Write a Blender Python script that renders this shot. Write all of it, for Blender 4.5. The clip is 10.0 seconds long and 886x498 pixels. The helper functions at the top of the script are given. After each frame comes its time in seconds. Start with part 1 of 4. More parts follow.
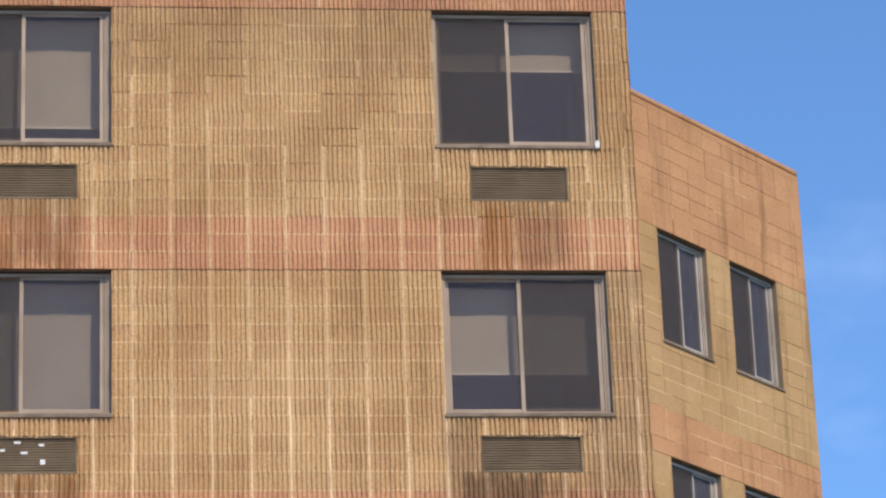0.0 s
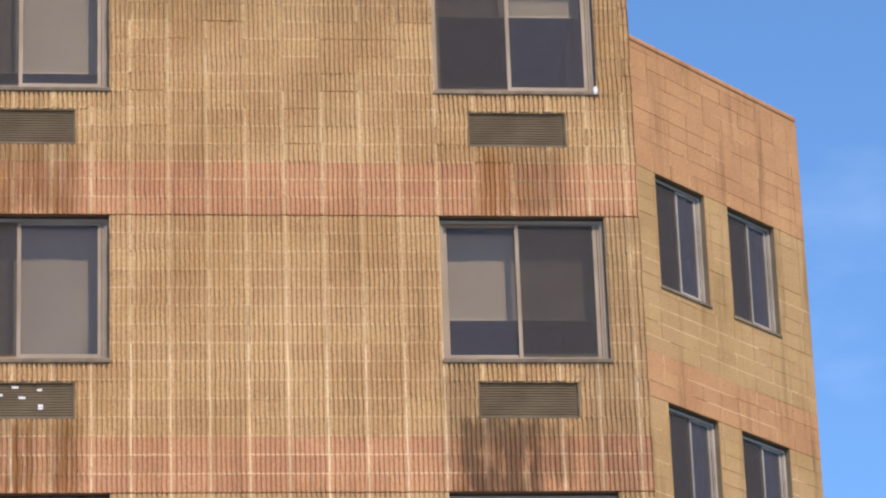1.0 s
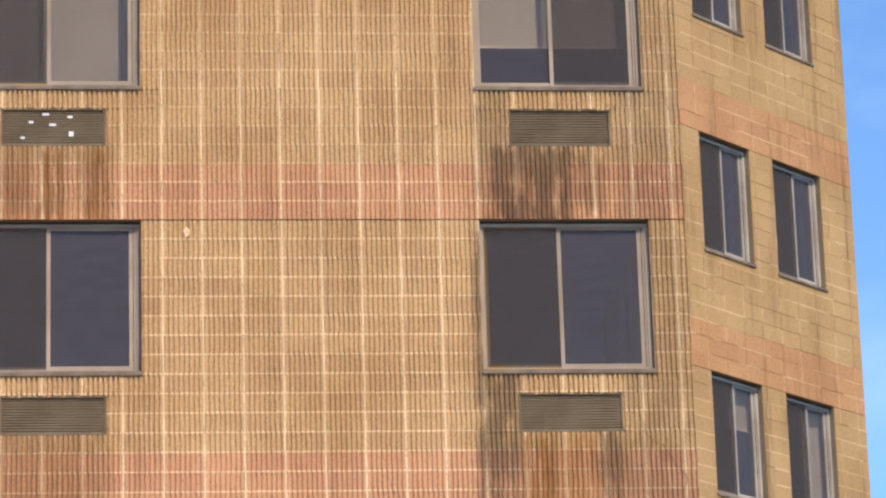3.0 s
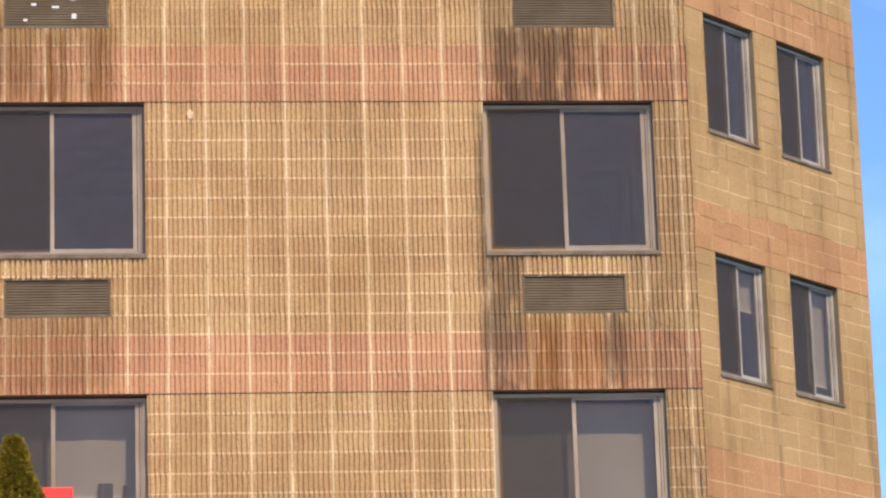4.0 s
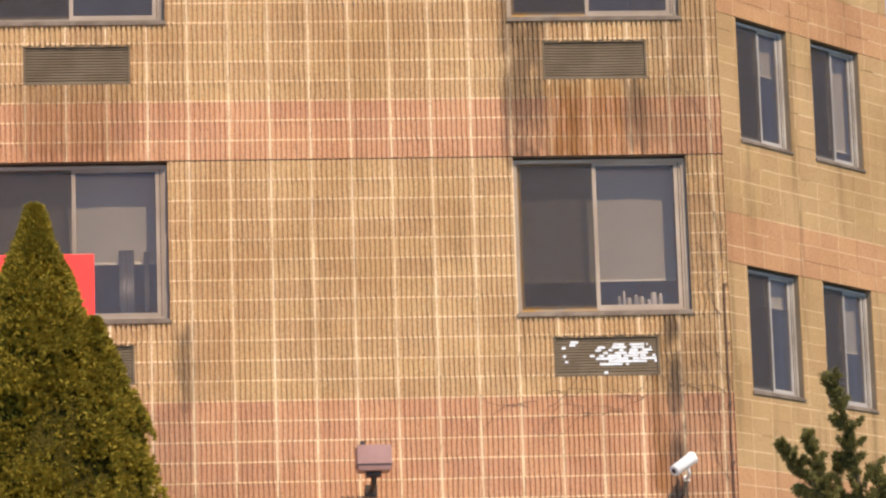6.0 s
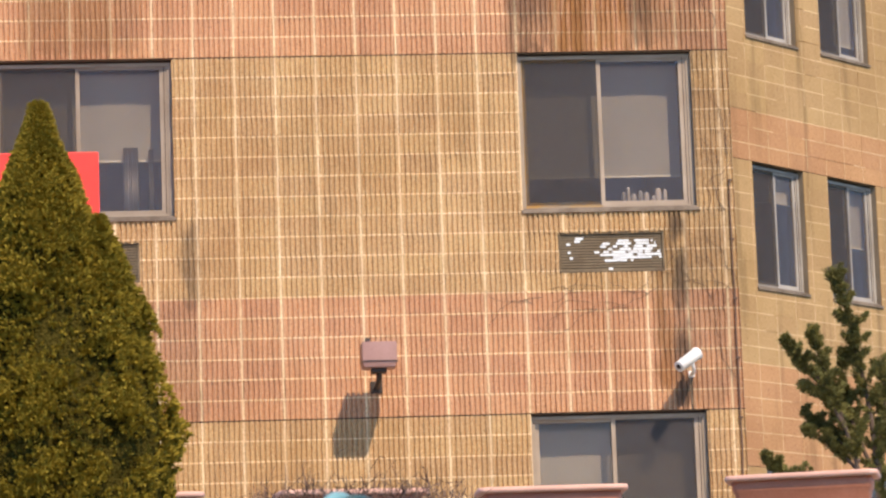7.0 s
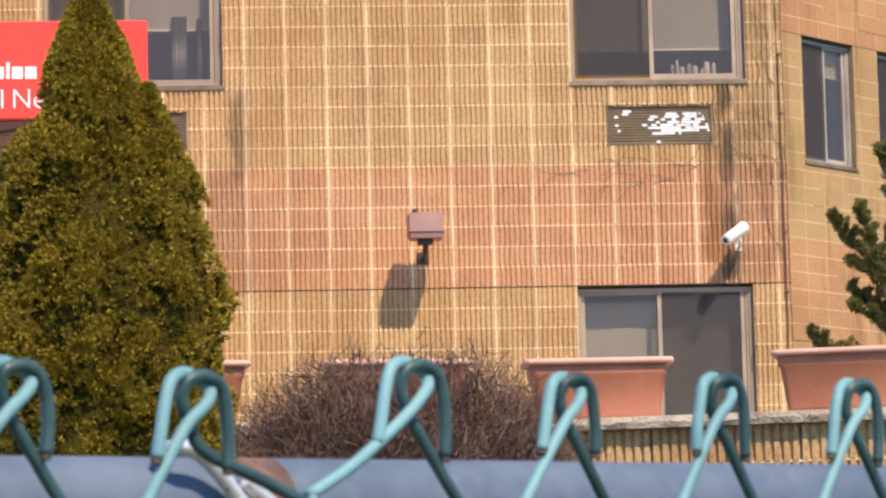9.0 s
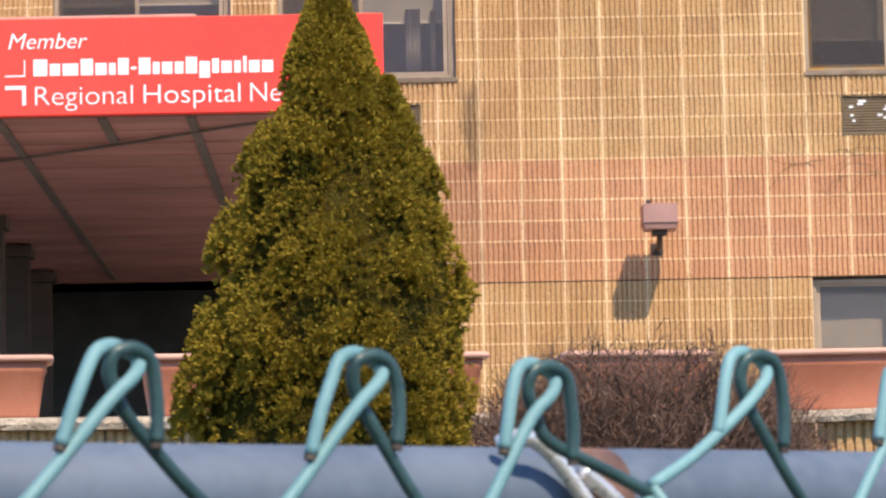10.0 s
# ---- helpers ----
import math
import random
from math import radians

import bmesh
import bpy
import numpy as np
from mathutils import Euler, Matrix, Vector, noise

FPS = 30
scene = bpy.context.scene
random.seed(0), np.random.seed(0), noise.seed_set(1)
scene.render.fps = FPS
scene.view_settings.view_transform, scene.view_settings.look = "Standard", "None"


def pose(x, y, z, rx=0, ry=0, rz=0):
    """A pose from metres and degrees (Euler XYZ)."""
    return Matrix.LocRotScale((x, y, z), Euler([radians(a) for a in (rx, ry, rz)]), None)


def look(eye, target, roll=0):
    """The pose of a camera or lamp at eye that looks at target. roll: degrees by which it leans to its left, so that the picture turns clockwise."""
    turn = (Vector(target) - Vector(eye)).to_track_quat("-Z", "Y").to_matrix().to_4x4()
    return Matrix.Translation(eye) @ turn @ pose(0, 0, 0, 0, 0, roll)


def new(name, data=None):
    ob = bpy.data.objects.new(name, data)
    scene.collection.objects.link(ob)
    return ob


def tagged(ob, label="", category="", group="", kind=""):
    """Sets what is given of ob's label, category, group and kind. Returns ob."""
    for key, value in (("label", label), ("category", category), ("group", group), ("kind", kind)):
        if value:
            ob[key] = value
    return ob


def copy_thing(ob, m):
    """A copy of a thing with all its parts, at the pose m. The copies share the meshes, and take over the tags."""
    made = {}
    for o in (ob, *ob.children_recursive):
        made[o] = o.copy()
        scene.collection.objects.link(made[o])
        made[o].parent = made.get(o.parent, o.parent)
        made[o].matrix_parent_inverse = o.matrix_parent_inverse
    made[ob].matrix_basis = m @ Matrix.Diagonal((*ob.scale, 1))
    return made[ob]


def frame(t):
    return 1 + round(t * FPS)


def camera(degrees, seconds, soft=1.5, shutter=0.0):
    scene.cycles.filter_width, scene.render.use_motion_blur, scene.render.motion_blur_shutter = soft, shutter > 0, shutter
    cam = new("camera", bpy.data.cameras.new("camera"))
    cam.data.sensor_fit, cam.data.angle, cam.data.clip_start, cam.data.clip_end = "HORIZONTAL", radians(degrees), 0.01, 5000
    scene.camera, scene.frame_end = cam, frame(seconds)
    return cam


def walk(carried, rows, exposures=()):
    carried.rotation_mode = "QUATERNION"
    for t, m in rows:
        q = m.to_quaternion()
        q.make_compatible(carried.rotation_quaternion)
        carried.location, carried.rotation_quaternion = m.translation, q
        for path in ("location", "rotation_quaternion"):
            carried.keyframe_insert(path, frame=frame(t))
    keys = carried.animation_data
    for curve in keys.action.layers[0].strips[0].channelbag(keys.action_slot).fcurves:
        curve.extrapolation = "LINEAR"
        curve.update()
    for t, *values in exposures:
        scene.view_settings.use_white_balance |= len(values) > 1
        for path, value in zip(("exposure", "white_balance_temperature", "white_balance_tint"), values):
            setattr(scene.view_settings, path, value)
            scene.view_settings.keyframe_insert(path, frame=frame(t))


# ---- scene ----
# camera: seconds, eye, turn to the left from +y, tilt up, lean
PATH = [
    (0.0, -0.7260, -34.9334, 1.6012, -6.5497, 21.6156, -2.2132),
    (0.5, -0.7260, -34.9334, 1.6012, -6.5408, 21.1738, -1.9698),
    (0.7, -0.7260, -34.9334, 1.6012, -6.4400, 20.8100, -2.0500),
    (1.0, -0.7260, -34.9334, 1.6012, -6.5521, 20.7416, -2.1215),
    (1.5, -0.7260, -34.9334, 1.6012, -6.3455, 20.2747, -2.0155),
    (1.7, -0.7260, -34.9334, 1.6012, -6.3330, 19.4588, -1.9203),
    (2.0, -0.7260, -34.9334, 1.6012, -6.1792, 17.8834, -1.8874),
    (2.2, -0.7260, -34.9334, 1.6012, -6.1109, 17.2629, -1.8526),
    (3.3, -0.7260, -34.9334, 1.6012, -5.8269, 16.1072, -1.7830),
    (3.5, -0.7260, -34.9334, 1.6012, -5.8367, 15.7836, -1.8197),
    (4.0, -0.7260, -34.9334, 1.6012, -5.7591, 14.4906, -1.8445),
    (4.5, -0.7260, -34.9334, 1.6012, -5.6595, 13.2114, -1.8279),
    (5.0, -0.7260, -34.9334, 1.6012, -5.5579, 12.8992, -1.8707),
    (5.5, -0.7260, -34.9334, 1.6012, -5.5008, 11.9588, -1.8250),
    (6.0, -0.7260, -34.9334, 1.6012, -5.3089, 10.7451, -1.8870),
    (6.2, -0.7260, -34.9334, 1.6012, -5.2786, 10.3935, -1.9178),
    (7.3, -0.7268, -34.9334, 1.6023, -5.1558, 8.6689, -2.0526),
    (7.5, -0.7260, -34.9334, 1.6012, -5.1398, 8.4024, -1.9437),
    (8.0, -0.7248, -34.9334, 1.5947, -4.9062, 7.4428, -1.6758),
    (8.5, -0.7292, -34.9334, 1.5962, -4.7328, 7.0875, -1.5334),
    (9.0, -0.7345, -34.9334, 1.5994, -4.3632, 7.0480, -1.4334),
    (9.5, -0.7545, -34.9334, 1.5988, -3.0464, 7.0564, -1.3487),
    (10.0, -0.7788, -34.9334, 1.5998, -0.6458, 6.9933, -1.1752),
]
cam = camera(14.172, 10.0, soft=2.4)


def held(x, y, z, turn, tilt, lean):
    return pose(x, y, z, 90 + tilt, 0, turn) @ pose(0, 0, 0, 0, 0, lean)


walk(cam, [(t, held(*r)) for t, *r in PATH], [(0.0, 0.08, 6650, 10), (2.0, 0.16, 6800, 10.5), (4.0, 0.22, 7000, 11.5), (6.0, 0.29, 7200, 12), (10.0, 0.37, 7200, 12)])
cam.data.dof.use_dof = True
cam.data.dof.focus_distance = 34.0
cam.data.dof.aperture_fstop = 80.0

# ---- light ----
SUN = Vector((0.235, -0.50, 0.70)).normalized()
world = bpy.data.worlds.new("sky")
scene.world = world
world.use_nodes = True
wn, wl = world.node_tree.nodes, world.node_tree.links
wn.clear()
w_out, w_bg, w_sky = wn.new("ShaderNodeOutputWorld"), wn.new("ShaderNodeBackground"), wn.new("ShaderNodeTexSky")
w_sky.sky_type, w_sky.sun_disc = "NISHITA", False
w_sky.sun_elevation, w_sky.sun_rotation = math.asin(SUN.z), math.atan2(SUN.x, SUN.y)
w_sky.air_density, w_sky.dust_density, w_sky.ozone_density = 1.0, 0.0, 5.0
w_co, w_map, w_noise = wn.new("ShaderNodeTexCoord"), wn.new("ShaderNodeMapping"), wn.new("ShaderNodeTexNoise")
w_ramp, w_mix = wn.new("ShaderNodeMapRange"), wn.new("ShaderNodeMix")
w_map.inputs["Scale"].default_value = (5.0, 5.0, 11.0)
w_noise.inputs["Scale"].default_value, w_noise.inputs["Detail"].default_value = 1.6, 6.0
w_ramp.inputs["From Min"].default_value, w_ramp.inputs["From Max"].default_value = 0.54, 0.9
w_ramp.inputs["To Max"].default_value = 0.35
w_mix.data_type = "RGBA"
w_mix.inputs["B"].default_value = (6.0, 7.6, 10.0, 1)
wl.new(w_co.outputs["Generated"], w_map.inputs["Vector"])
wl.new(w_map.outputs["Vector"], w_noise.inputs["Vector"])
wl.new(w_noise.outputs["Fac"], w_ramp.inputs["Value"])
wl.new(w_ramp.outputs["Result"], w_mix.inputs["Factor"])
w_blue = wn.new("ShaderNodeMix")                # a deep clear spring blue
w_blue.data_type, w_blue.blend_type = "RGBA", "MULTIPLY"
w_blue.inputs["Factor"].default_value = 1.0
w_blue.inputs["B"].default_value = (1.0, 1.26, 1.44, 1)
wl.new(w_sky.outputs["Color"], w_blue.inputs["A"])
wl.new(w_blue.outputs["Result"], w_mix.inputs["A"])
wl.new(w_mix.outputs["Result"], w_bg.inputs["Color"])
wl.new(w_bg.outputs["Background"], w_out.inputs["Surface"])
w_bg.inputs["Strength"].default_value = 0.15
w_sky.altitude = 1500.0
sun_data = bpy.data.lights.new("sun", "SUN")
sun_data.energy, sun_data.angle, sun_data.color = 4.75, radians(0.6), (1.0, 0.895, 0.755)
sun = new("sun", sun_data)
sun.matrix_world = look(SUN * 50, (0, 0, 0))

# ---- measures ----
B, H = 0.4064, 0.2032                       # a block and its course
L = {1: 5.54, 2: 5.54 + 18 * H, 3: 5.54 + 33 * H, 4: 5.54 + 48 * H, 5: 5.54 + 63 * H, 6: 5.54 + 78 * H}
CORNER = 5.405
WEST = -9.0
TERRACE = 2.75
ROOF = L[5] + 1.715


# ---- materials ----
class Net:
    """Small help to write node trees."""

    def __init__(self, tree):
        self.t = tree

    def add(self, kind, **sockets):
        n = self.t.nodes.new(kind)
        for k, v in sockets.items():
            self.put(n, k.replace("_", " "), v)
        return n

    def put(self, n, key, v):
        if isinstance(v, bpy.types.NodeSocket):
            self.t.links.new(v, n.inputs[key])
        else:
            n.inputs[key].default_value = v

    def math(self, op, a, b=0.0, clamp=False):
        n = self.t.nodes.new("ShaderNodeMath")
        n.operation, n.use_clamp = op, clamp
        self.put(n, 0, a)
        self.put(n, 1, b)
        return n.outputs[0]

    def mix(self, f, a, b, blend="MIX"):
        n = self.t.nodes.new("ShaderNodeMix")
        n.data_type, n.blend_type = "RGBA", blend
        self.put(n, "Factor", f)
        self.put(n, "A", a if isinstance(a, bpy.types.NodeSocket) else (*a, 1))
        self.put(n, "B", b if isinstance(b, bpy.types.NodeSocket) else (*b, 1))
        return n.outputs["Result"]

    def noise(self, vector, scale, detail=4.0, rough=0.55):
        n = self.add("ShaderNodeTexNoise", Scale=scale, Detail=detail, Roughness=rough)
        self.t.links.new(vector, n.inputs["Vector"])
        return n.outputs["Fac"]

    def ramp(self, v, a, b, lo=0.0, hi=1.0, smooth=True):
        n = self.t.nodes.new("ShaderNodeMapRange")
        n.interpolation_type = "SMOOTHSTEP" if smooth else "LINEAR"
        for k, w in (("Value", v), ("From Min", a), ("From Max", b), ("To Min", lo), ("To Max", hi)):
            self.put(n, k, w)
        return n.outputs["Result"]

    def stretch(self, vector, s):
        n = self.add("ShaderNodeMapping", Scale=s)
        self.t.links.new(vector, n.inputs["Vector"])
        return n.outputs["Vector"]

    def bump(self, height, strength, distance):
        n = self.add("ShaderNodeBump", Strength=strength, Distance=distance)
        self.t.links.new(height, n.inputs["Height"])
        return n.outputs["Normal"]


def blank(name):
    m = bpy.data.materials.new(name)
    m.use_nodes = True
    m.node_tree.nodes.clear()
    net = Net(m.node_tree)
    out = net.add("ShaderNodeOutputMaterial")
    return m, net, out


def surface(name, dark, light, rough=0.6, metal=0.0, coarse=3.0, fine=60.0, relief=0.15, depth=0.002, spec=0.4, stretch=(1, 1, 1), spread=0.1):
    """A plain surface with variation at two scales, by its own coordinates."""
    m, net, out = blank(name)
    co = net.add("ShaderNodeTexCoord").outputs["Object"]
    co = net.stretch(co, stretch)
    big, small = net.noise(co, coarse, 3), net.noise(co, fine, 3)
    f = net.math("ADD", net.math("MULTIPLY", big, 0.65), net.math("MULTIPLY", small, 0.35))
    f = net.ramp(f, 0.36, 0.66)
    col = net.mix(f, dark, light)
    rnd = net.add("ShaderNodeObjectInfo").outputs["Random"]
    hsv = net.add("ShaderNodeHueSaturation", Color=col, Value=net.ramp(rnd, 0, 1, 1 - spread, 1 + spread))
    b = net.add("ShaderNodeBsdfPrincipled", Base_Color=hsv.outputs["Color"], Metallic=metal,
                Roughness=net.ramp(small, 0.3, 0.7, max(rough - 0.08, 0.02), min(rough + 0.1, 1)), Normal=net.bump(small, relief, depth))
    b.inputs["Specular IOR Level"].default_value = spec
    net.put(out, "Surface", b.outputs["BSDF"])
    return m


# stains: x from, to, z from, to, strength of rust, of soot
STAINS = [
    (3.66, 4.02, L[4] + 0.02, L[5] - 2.24, 0.75, 0.1), (4.02, 4.62, L[4] + 0.05, L[5] - 2.24, 0.4, 0.35),
    (-1.70, -0.55, L[4] + 0.02, L[5] - 2.20, 0.6, 0.3),
    (3.36, 4.25, L[3] - 0.05, L[4] - 2.25, 0.45, 0.85), (4.25, 4.6, L[3] + 0.1, L[4] - 2.3, 0.3, 0.45), (3.22, 3.6, L[3] + 0.2, L[4] - 1.5, 0.0, 0.4),
    (-1.30, -0.95, L[3] + 0.02, L[4] - 2.25, 0.9, 0.4), (-0.85, -0.55, L[3] + 0.02, L[4] - 2.25, 0.9, 0.4), (-2.3, -1.30, L[3] + 0.02, L[4] - 2.0, 0.55, 0.4),
    (3.17, 3.34, L[2] - 0.05, L[3] - 0.1, 0.1, 0.75), (3.2, 3.62, L[2], L[3] - 1.6, 0.1, 0.75),
    (3.62, 3.98, L[2] + 0.02, L[3] - 2.25, 0.9, 0.25), (3.98, 4.42, L[2] + 0.02, L[3] - 2.25, 0.7, 0.1), (4.40, 4.66, L[2] + 0.02, L[3] - 2.25, 0.3, 0.8), (4.6, 5.2, L[2] + 0.1, L[3] - 2.3, 0.1, 0.45),
    (-1.70, -0.55, L[2] + 0.05, L[3] - 2.22, 0.35, 0.3),
    (4.72, 4.90, L[1] + 0.02, L[2] - 1.66, 0.0, 1.0), (4.55, 4.72, L[1] + 0.25, L[2] - 1.9, 0.7, 0.35), (4.7, 5.40, L[1] + 0.02, L[4], 0.0, 0.35),
    (-0.16, 0.0, L[2] - 2.55, L[2] - 1.7, 0.0, 0.7), (-0.5, 0.06, L[1], L[2] - 2.4, 0.0, 0.3),
    (-3.0, CORNER, L[5] - 0.8, L[6] + 2, 0.0, 0.2),
]
stain_group = bpy.data.node_groups.new("stains", "ShaderNodeTree")
stain_group.interface.new_socket("Rust", in_out="OUTPUT", socket_type="NodeSocketFloat")
stain_group.interface.new_socket("Soot", in_out="OUTPUT", socket_type="NodeSocketFloat")
g = Net(stain_group)
g_out = g.add("NodeGroupOutput")
g_pos = g.add("ShaderNodeNewGeometry").outputs["Position"]
g_xyz = g.add("ShaderNodeSeparateXYZ", Vector=g_pos)
streak = g.noise(g.stretch(g_pos, (16.0, 16.0, 0.9)), 1.0, 3)
wobble = g.noise(g.stretch(g_pos, (7.0, 7.0, 4.0)), 1.0, 3)
gx = g.math("ADD", g_xyz.outputs["X"], g.math("MULTIPLY", g.math("SUBTRACT", wobble, 0.5), 0.16))
gz = g.math("ADD", g_xyz.outputs["Z"], g.math("MULTIPLY", g.math("SUBTRACT", streak, 0.5), 0.5))
rust_sum, soot_sum = None, None
for x0, x1, z0, z1, r, s in STAINS:
    e = min(0.10, (x1 - x0) * 0.4)
    k = g.math("MULTIPLY", g.ramp(gx, x0 - e, x0 + e), g.ramp(gx, x1 + e, x1 - e))
    k = g.math("MULTIPLY", k, g.math("MULTIPLY", g.ramp(gz, z0 - 0.06, z0 + 0.06), g.ramp(gz, z1 + 0.08, z1 - 0.08)))
    if r:
        v = g.math("MULTIPLY", k, r)
        rust_sum = v if rust_sum is None else g.math("MAXIMUM", rust_sum, v)
    if s:
        v = g.math("MULTIPLY", k, s)
        soot_sum = v if soot_sum is None else g.math("MAXIMUM", soot_sum, v)
g.put(g_out, "Rust", g.math("MULTIPLY", rust_sum, g.ramp(streak, 0.34, 0.56), True))
g.put(g_out, "Soot", g.math("MULTIPLY", soot_sum, g.ramp(g.noise(g.stretch(g_pos, (7.0, 7.0, 2.4)), 1.0, 4), 0.24, 0.54), True))


def masonry(name, dark, light, speck, relief=0.7, worn=0.5, stained=True, mortar=False):
    """Rough concrete block by its place in the world: grain, specks, patches, rust and soot."""
    m, net, out = blank(name)
    pos = net.add("ShaderNodeNewGeometry")
    p, island = pos.outputs["Position"], pos.outputs["Random Per Island"]
    rnd = net.math("FRACT", net.math("ADD", island, net.add("ShaderNodeObjectInfo").outputs["Random"]))
    patch = net.noise(p, 0.9, 4)
    grain = net.noise(p, 34.0, 4, 0.65)
    fine = net.noise(p, 120.0, 2)
    col = net.mix(net.ramp(net.math("ADD", net.math("MULTIPLY", patch, 0.5), net.math("MULTIPLY", grain, 0.5)), 0.36, 0.64), dark, light)
    col = net.mix(net.ramp(grain, 0.60, 0.74, 0.0, 0.75), col, speck)
    drip = net.noise(net.stretch(p, (5.0, 5.0, 0.45)), 1.0, 4)
    col = net.mix(net.ramp(drip, 0.50, 0.75, 0.0, worn), col, tuple(0.45 * c for c in dark))
    if mortar:
        keep = net.ramp(net.math("ADD", net.math("MULTIPLY", net.noise(p, 3.0, 4, 0.7), 0.6), net.math("MULTIPLY", net.noise(p, 26.0, 3), 0.4)), 0.34, 0.50)
        col = net.mix(keep, tuple(0.80 * c for c in dark), col)
    if stained:
        st = net.t.nodes.new("ShaderNodeGroup")
        st.node_tree = stain_group
        col = net.mix(net.math("MULTIPLY", st.outputs["Rust"], 0.85), col, (0.30, 0.115, 0.022))
        col = net.mix(net.math("MULTIPLY", st.outputs["Soot"], 0.80), col, (0.055, 0.036, 0.027))
    col = net.mix(net.ramp(grain, 0.40, 0.28, 0.0, 0.6), col, tuple(0.35 * c for c in dark))
    hsv = net.add("ShaderNodeHueSaturation", Color=col, Value=net.ramp(rnd, 0, 1, 0.96, 1.04), Hue=net.ramp(rnd, 0, 1, 0.498, 0.502))
    b = net.add("ShaderNodeBsdfPrincipled", Base_Color=hsv.outputs["Color"], Roughness=0.92,
                Normal=net.bump(net.math("ADD", grain, net.math("MULTIPLY", fine, 0.4)), relief, 0.012))
    b.inputs["Specular IOR Level"].default_value = 0.2
    net.put(out, "Surface", b.outputs["BSDF"])
    return m


BUFF = masonry("buff_block", (0.44, 0.25, 0.112), (0.59, 0.375, 0.19), (0.72, 0.52, 0.31), relief=0.7, worn=0.32)
PINK = masonry("pink_block", (0.475, 0.228, 0.118), (0.605, 0.322, 0.178), (0.70, 0.44, 0.29), relief=0.7, worn=0.32)
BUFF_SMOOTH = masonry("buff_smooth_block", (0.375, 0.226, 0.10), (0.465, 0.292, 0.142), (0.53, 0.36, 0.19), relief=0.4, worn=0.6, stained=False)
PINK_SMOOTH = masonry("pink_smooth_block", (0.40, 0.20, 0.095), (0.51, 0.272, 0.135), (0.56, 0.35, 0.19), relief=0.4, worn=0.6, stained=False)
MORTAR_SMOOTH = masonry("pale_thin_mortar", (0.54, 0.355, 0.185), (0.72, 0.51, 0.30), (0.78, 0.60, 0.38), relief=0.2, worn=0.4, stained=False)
MORTAR = masonry("cream_mortar", (0.68, 0.45, 0.25), (0.90, 0.65, 0.40), (0.94, 0.75, 0.51), relief=0.3, worn=0.25, mortar=True)
OLD_MORTAR = masonry("washed_mortar", (0.55, 0.35, 0.175), (0.76, 0.52, 0.30), (0.84, 0.64, 0.41), relief=0.3, worn=0.35, mortar=True)
CORE = surface("concrete_core", (0.20, 0.16, 0.12), (0.28, 0.22, 0.16), 0.95)
# serves painted shadow lines as well as the black lens
NEAR_BLACK = surface("near_black_brown", (0.035, 0.018, 0.014), (0.07, 0.035, 0.026), 0.8)
ALU = surface("taupe_aluminium", (0.30, 0.222, 0.160), (0.40, 0.305, 0.228), 0.6, 0.0, 2.0, 90.0, 0.08, 0.001, spec=0.2)
ALU_GREY = surface("pale_grey_aluminium", (0.30, 0.255, 0.215), (0.42, 0.37, 0.32), 0.55, 0.0, 2.0, 90.0, 0.08, 0.001, spec=0.25)
SILL = surface("brown_metal_sill", (0.15, 0.108, 0.078), (0.25, 0.188, 0.138), 0.7, 0.0, 5.0, 90.0, 0.1, 0.001, spec=0.15)
RUSTY_ALU = surface("stained_aluminium", (0.50, 0.25, 0.045), (0.36, 0.27, 0.18), 0.55, 0.0, 4.0, 60.0)
STONE = surface("cap_stone", (0.34, 0.26, 0.19), (0.55, 0.46, 0.36), 0.9, 0.0, 7.0, 50.0, 0.9, 0.02)
VENT = surface("brown_grey_louver", (0.128, 0.090, 0.055), (0.178, 0.130, 0.083), 0.75, 0.0, spec=0.15)
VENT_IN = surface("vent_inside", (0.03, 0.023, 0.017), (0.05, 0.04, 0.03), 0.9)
PEEL = surface("peeled_white_paint", (0.70, 0.68, 0.66), (0.85, 0.84, 0.82), 0.7)
BLIND = surface("warm_grey_blind", (0.50, 0.425, 0.315), (0.57, 0.49, 0.375), 0.9, 0.0, 1.5, 160.0, 0.05)
BOTTLE = surface("dull_pale_plastic", (0.24, 0.20, 0.165), (0.36, 0.30, 0.25), 0.6, spread=0.35)
PILLAR = surface("dark_brown_paint", (0.045, 0.030, 0.024), (0.075, 0.050, 0.040), 0.6)
CURTAIN = surface("pale_curtain", (0.46, 0.40, 0.34), (0.60, 0.53, 0.46), 0.9, 0.0, 3.0, 90.0)
ROOM = surface("room_paint", (0.22, 0.205, 0.205), (0.28, 0.26, 0.26), 0.9)
PLANTER = surface("terracotta_plastic", (0.45, 0.15, 0.083), (0.54, 0.20, 0.118), 0.6, 0.0, 4.0, 70.0, 0.1)
PLANTER_RIM = surface("pale_terracotta", (0.56, 0.30, 0.225), (0.66, 0.38, 0.30), 0.6, 0.0, 4.0, 70.0, 0.1)
SOIL = surface("potting_soil", (0.03, 0.02, 0.015), (0.08, 0.055, 0.035), 1.0, 0.0, 9.0, 60.0, 1.0, 0.02)
RED = surface("red_sign_enamel", (0.88, 0.050, 0.032), (0.92, 0.064, 0.042), 0.4, 0.0, 0.8, 30.0, 0.02)
WHITE = surface("white_vinyl", (0.80, 0.78, 0.76), (0.86, 0.84, 0.82), 0.4)
SOFFIT = surface("mauve_soffit_panel", (0.30, 0.135, 0.115), (0.42, 0.20, 0.17), 0.5, 0.0, 1.2, 40.0, 0.05, stretch=(1, 3, 1))
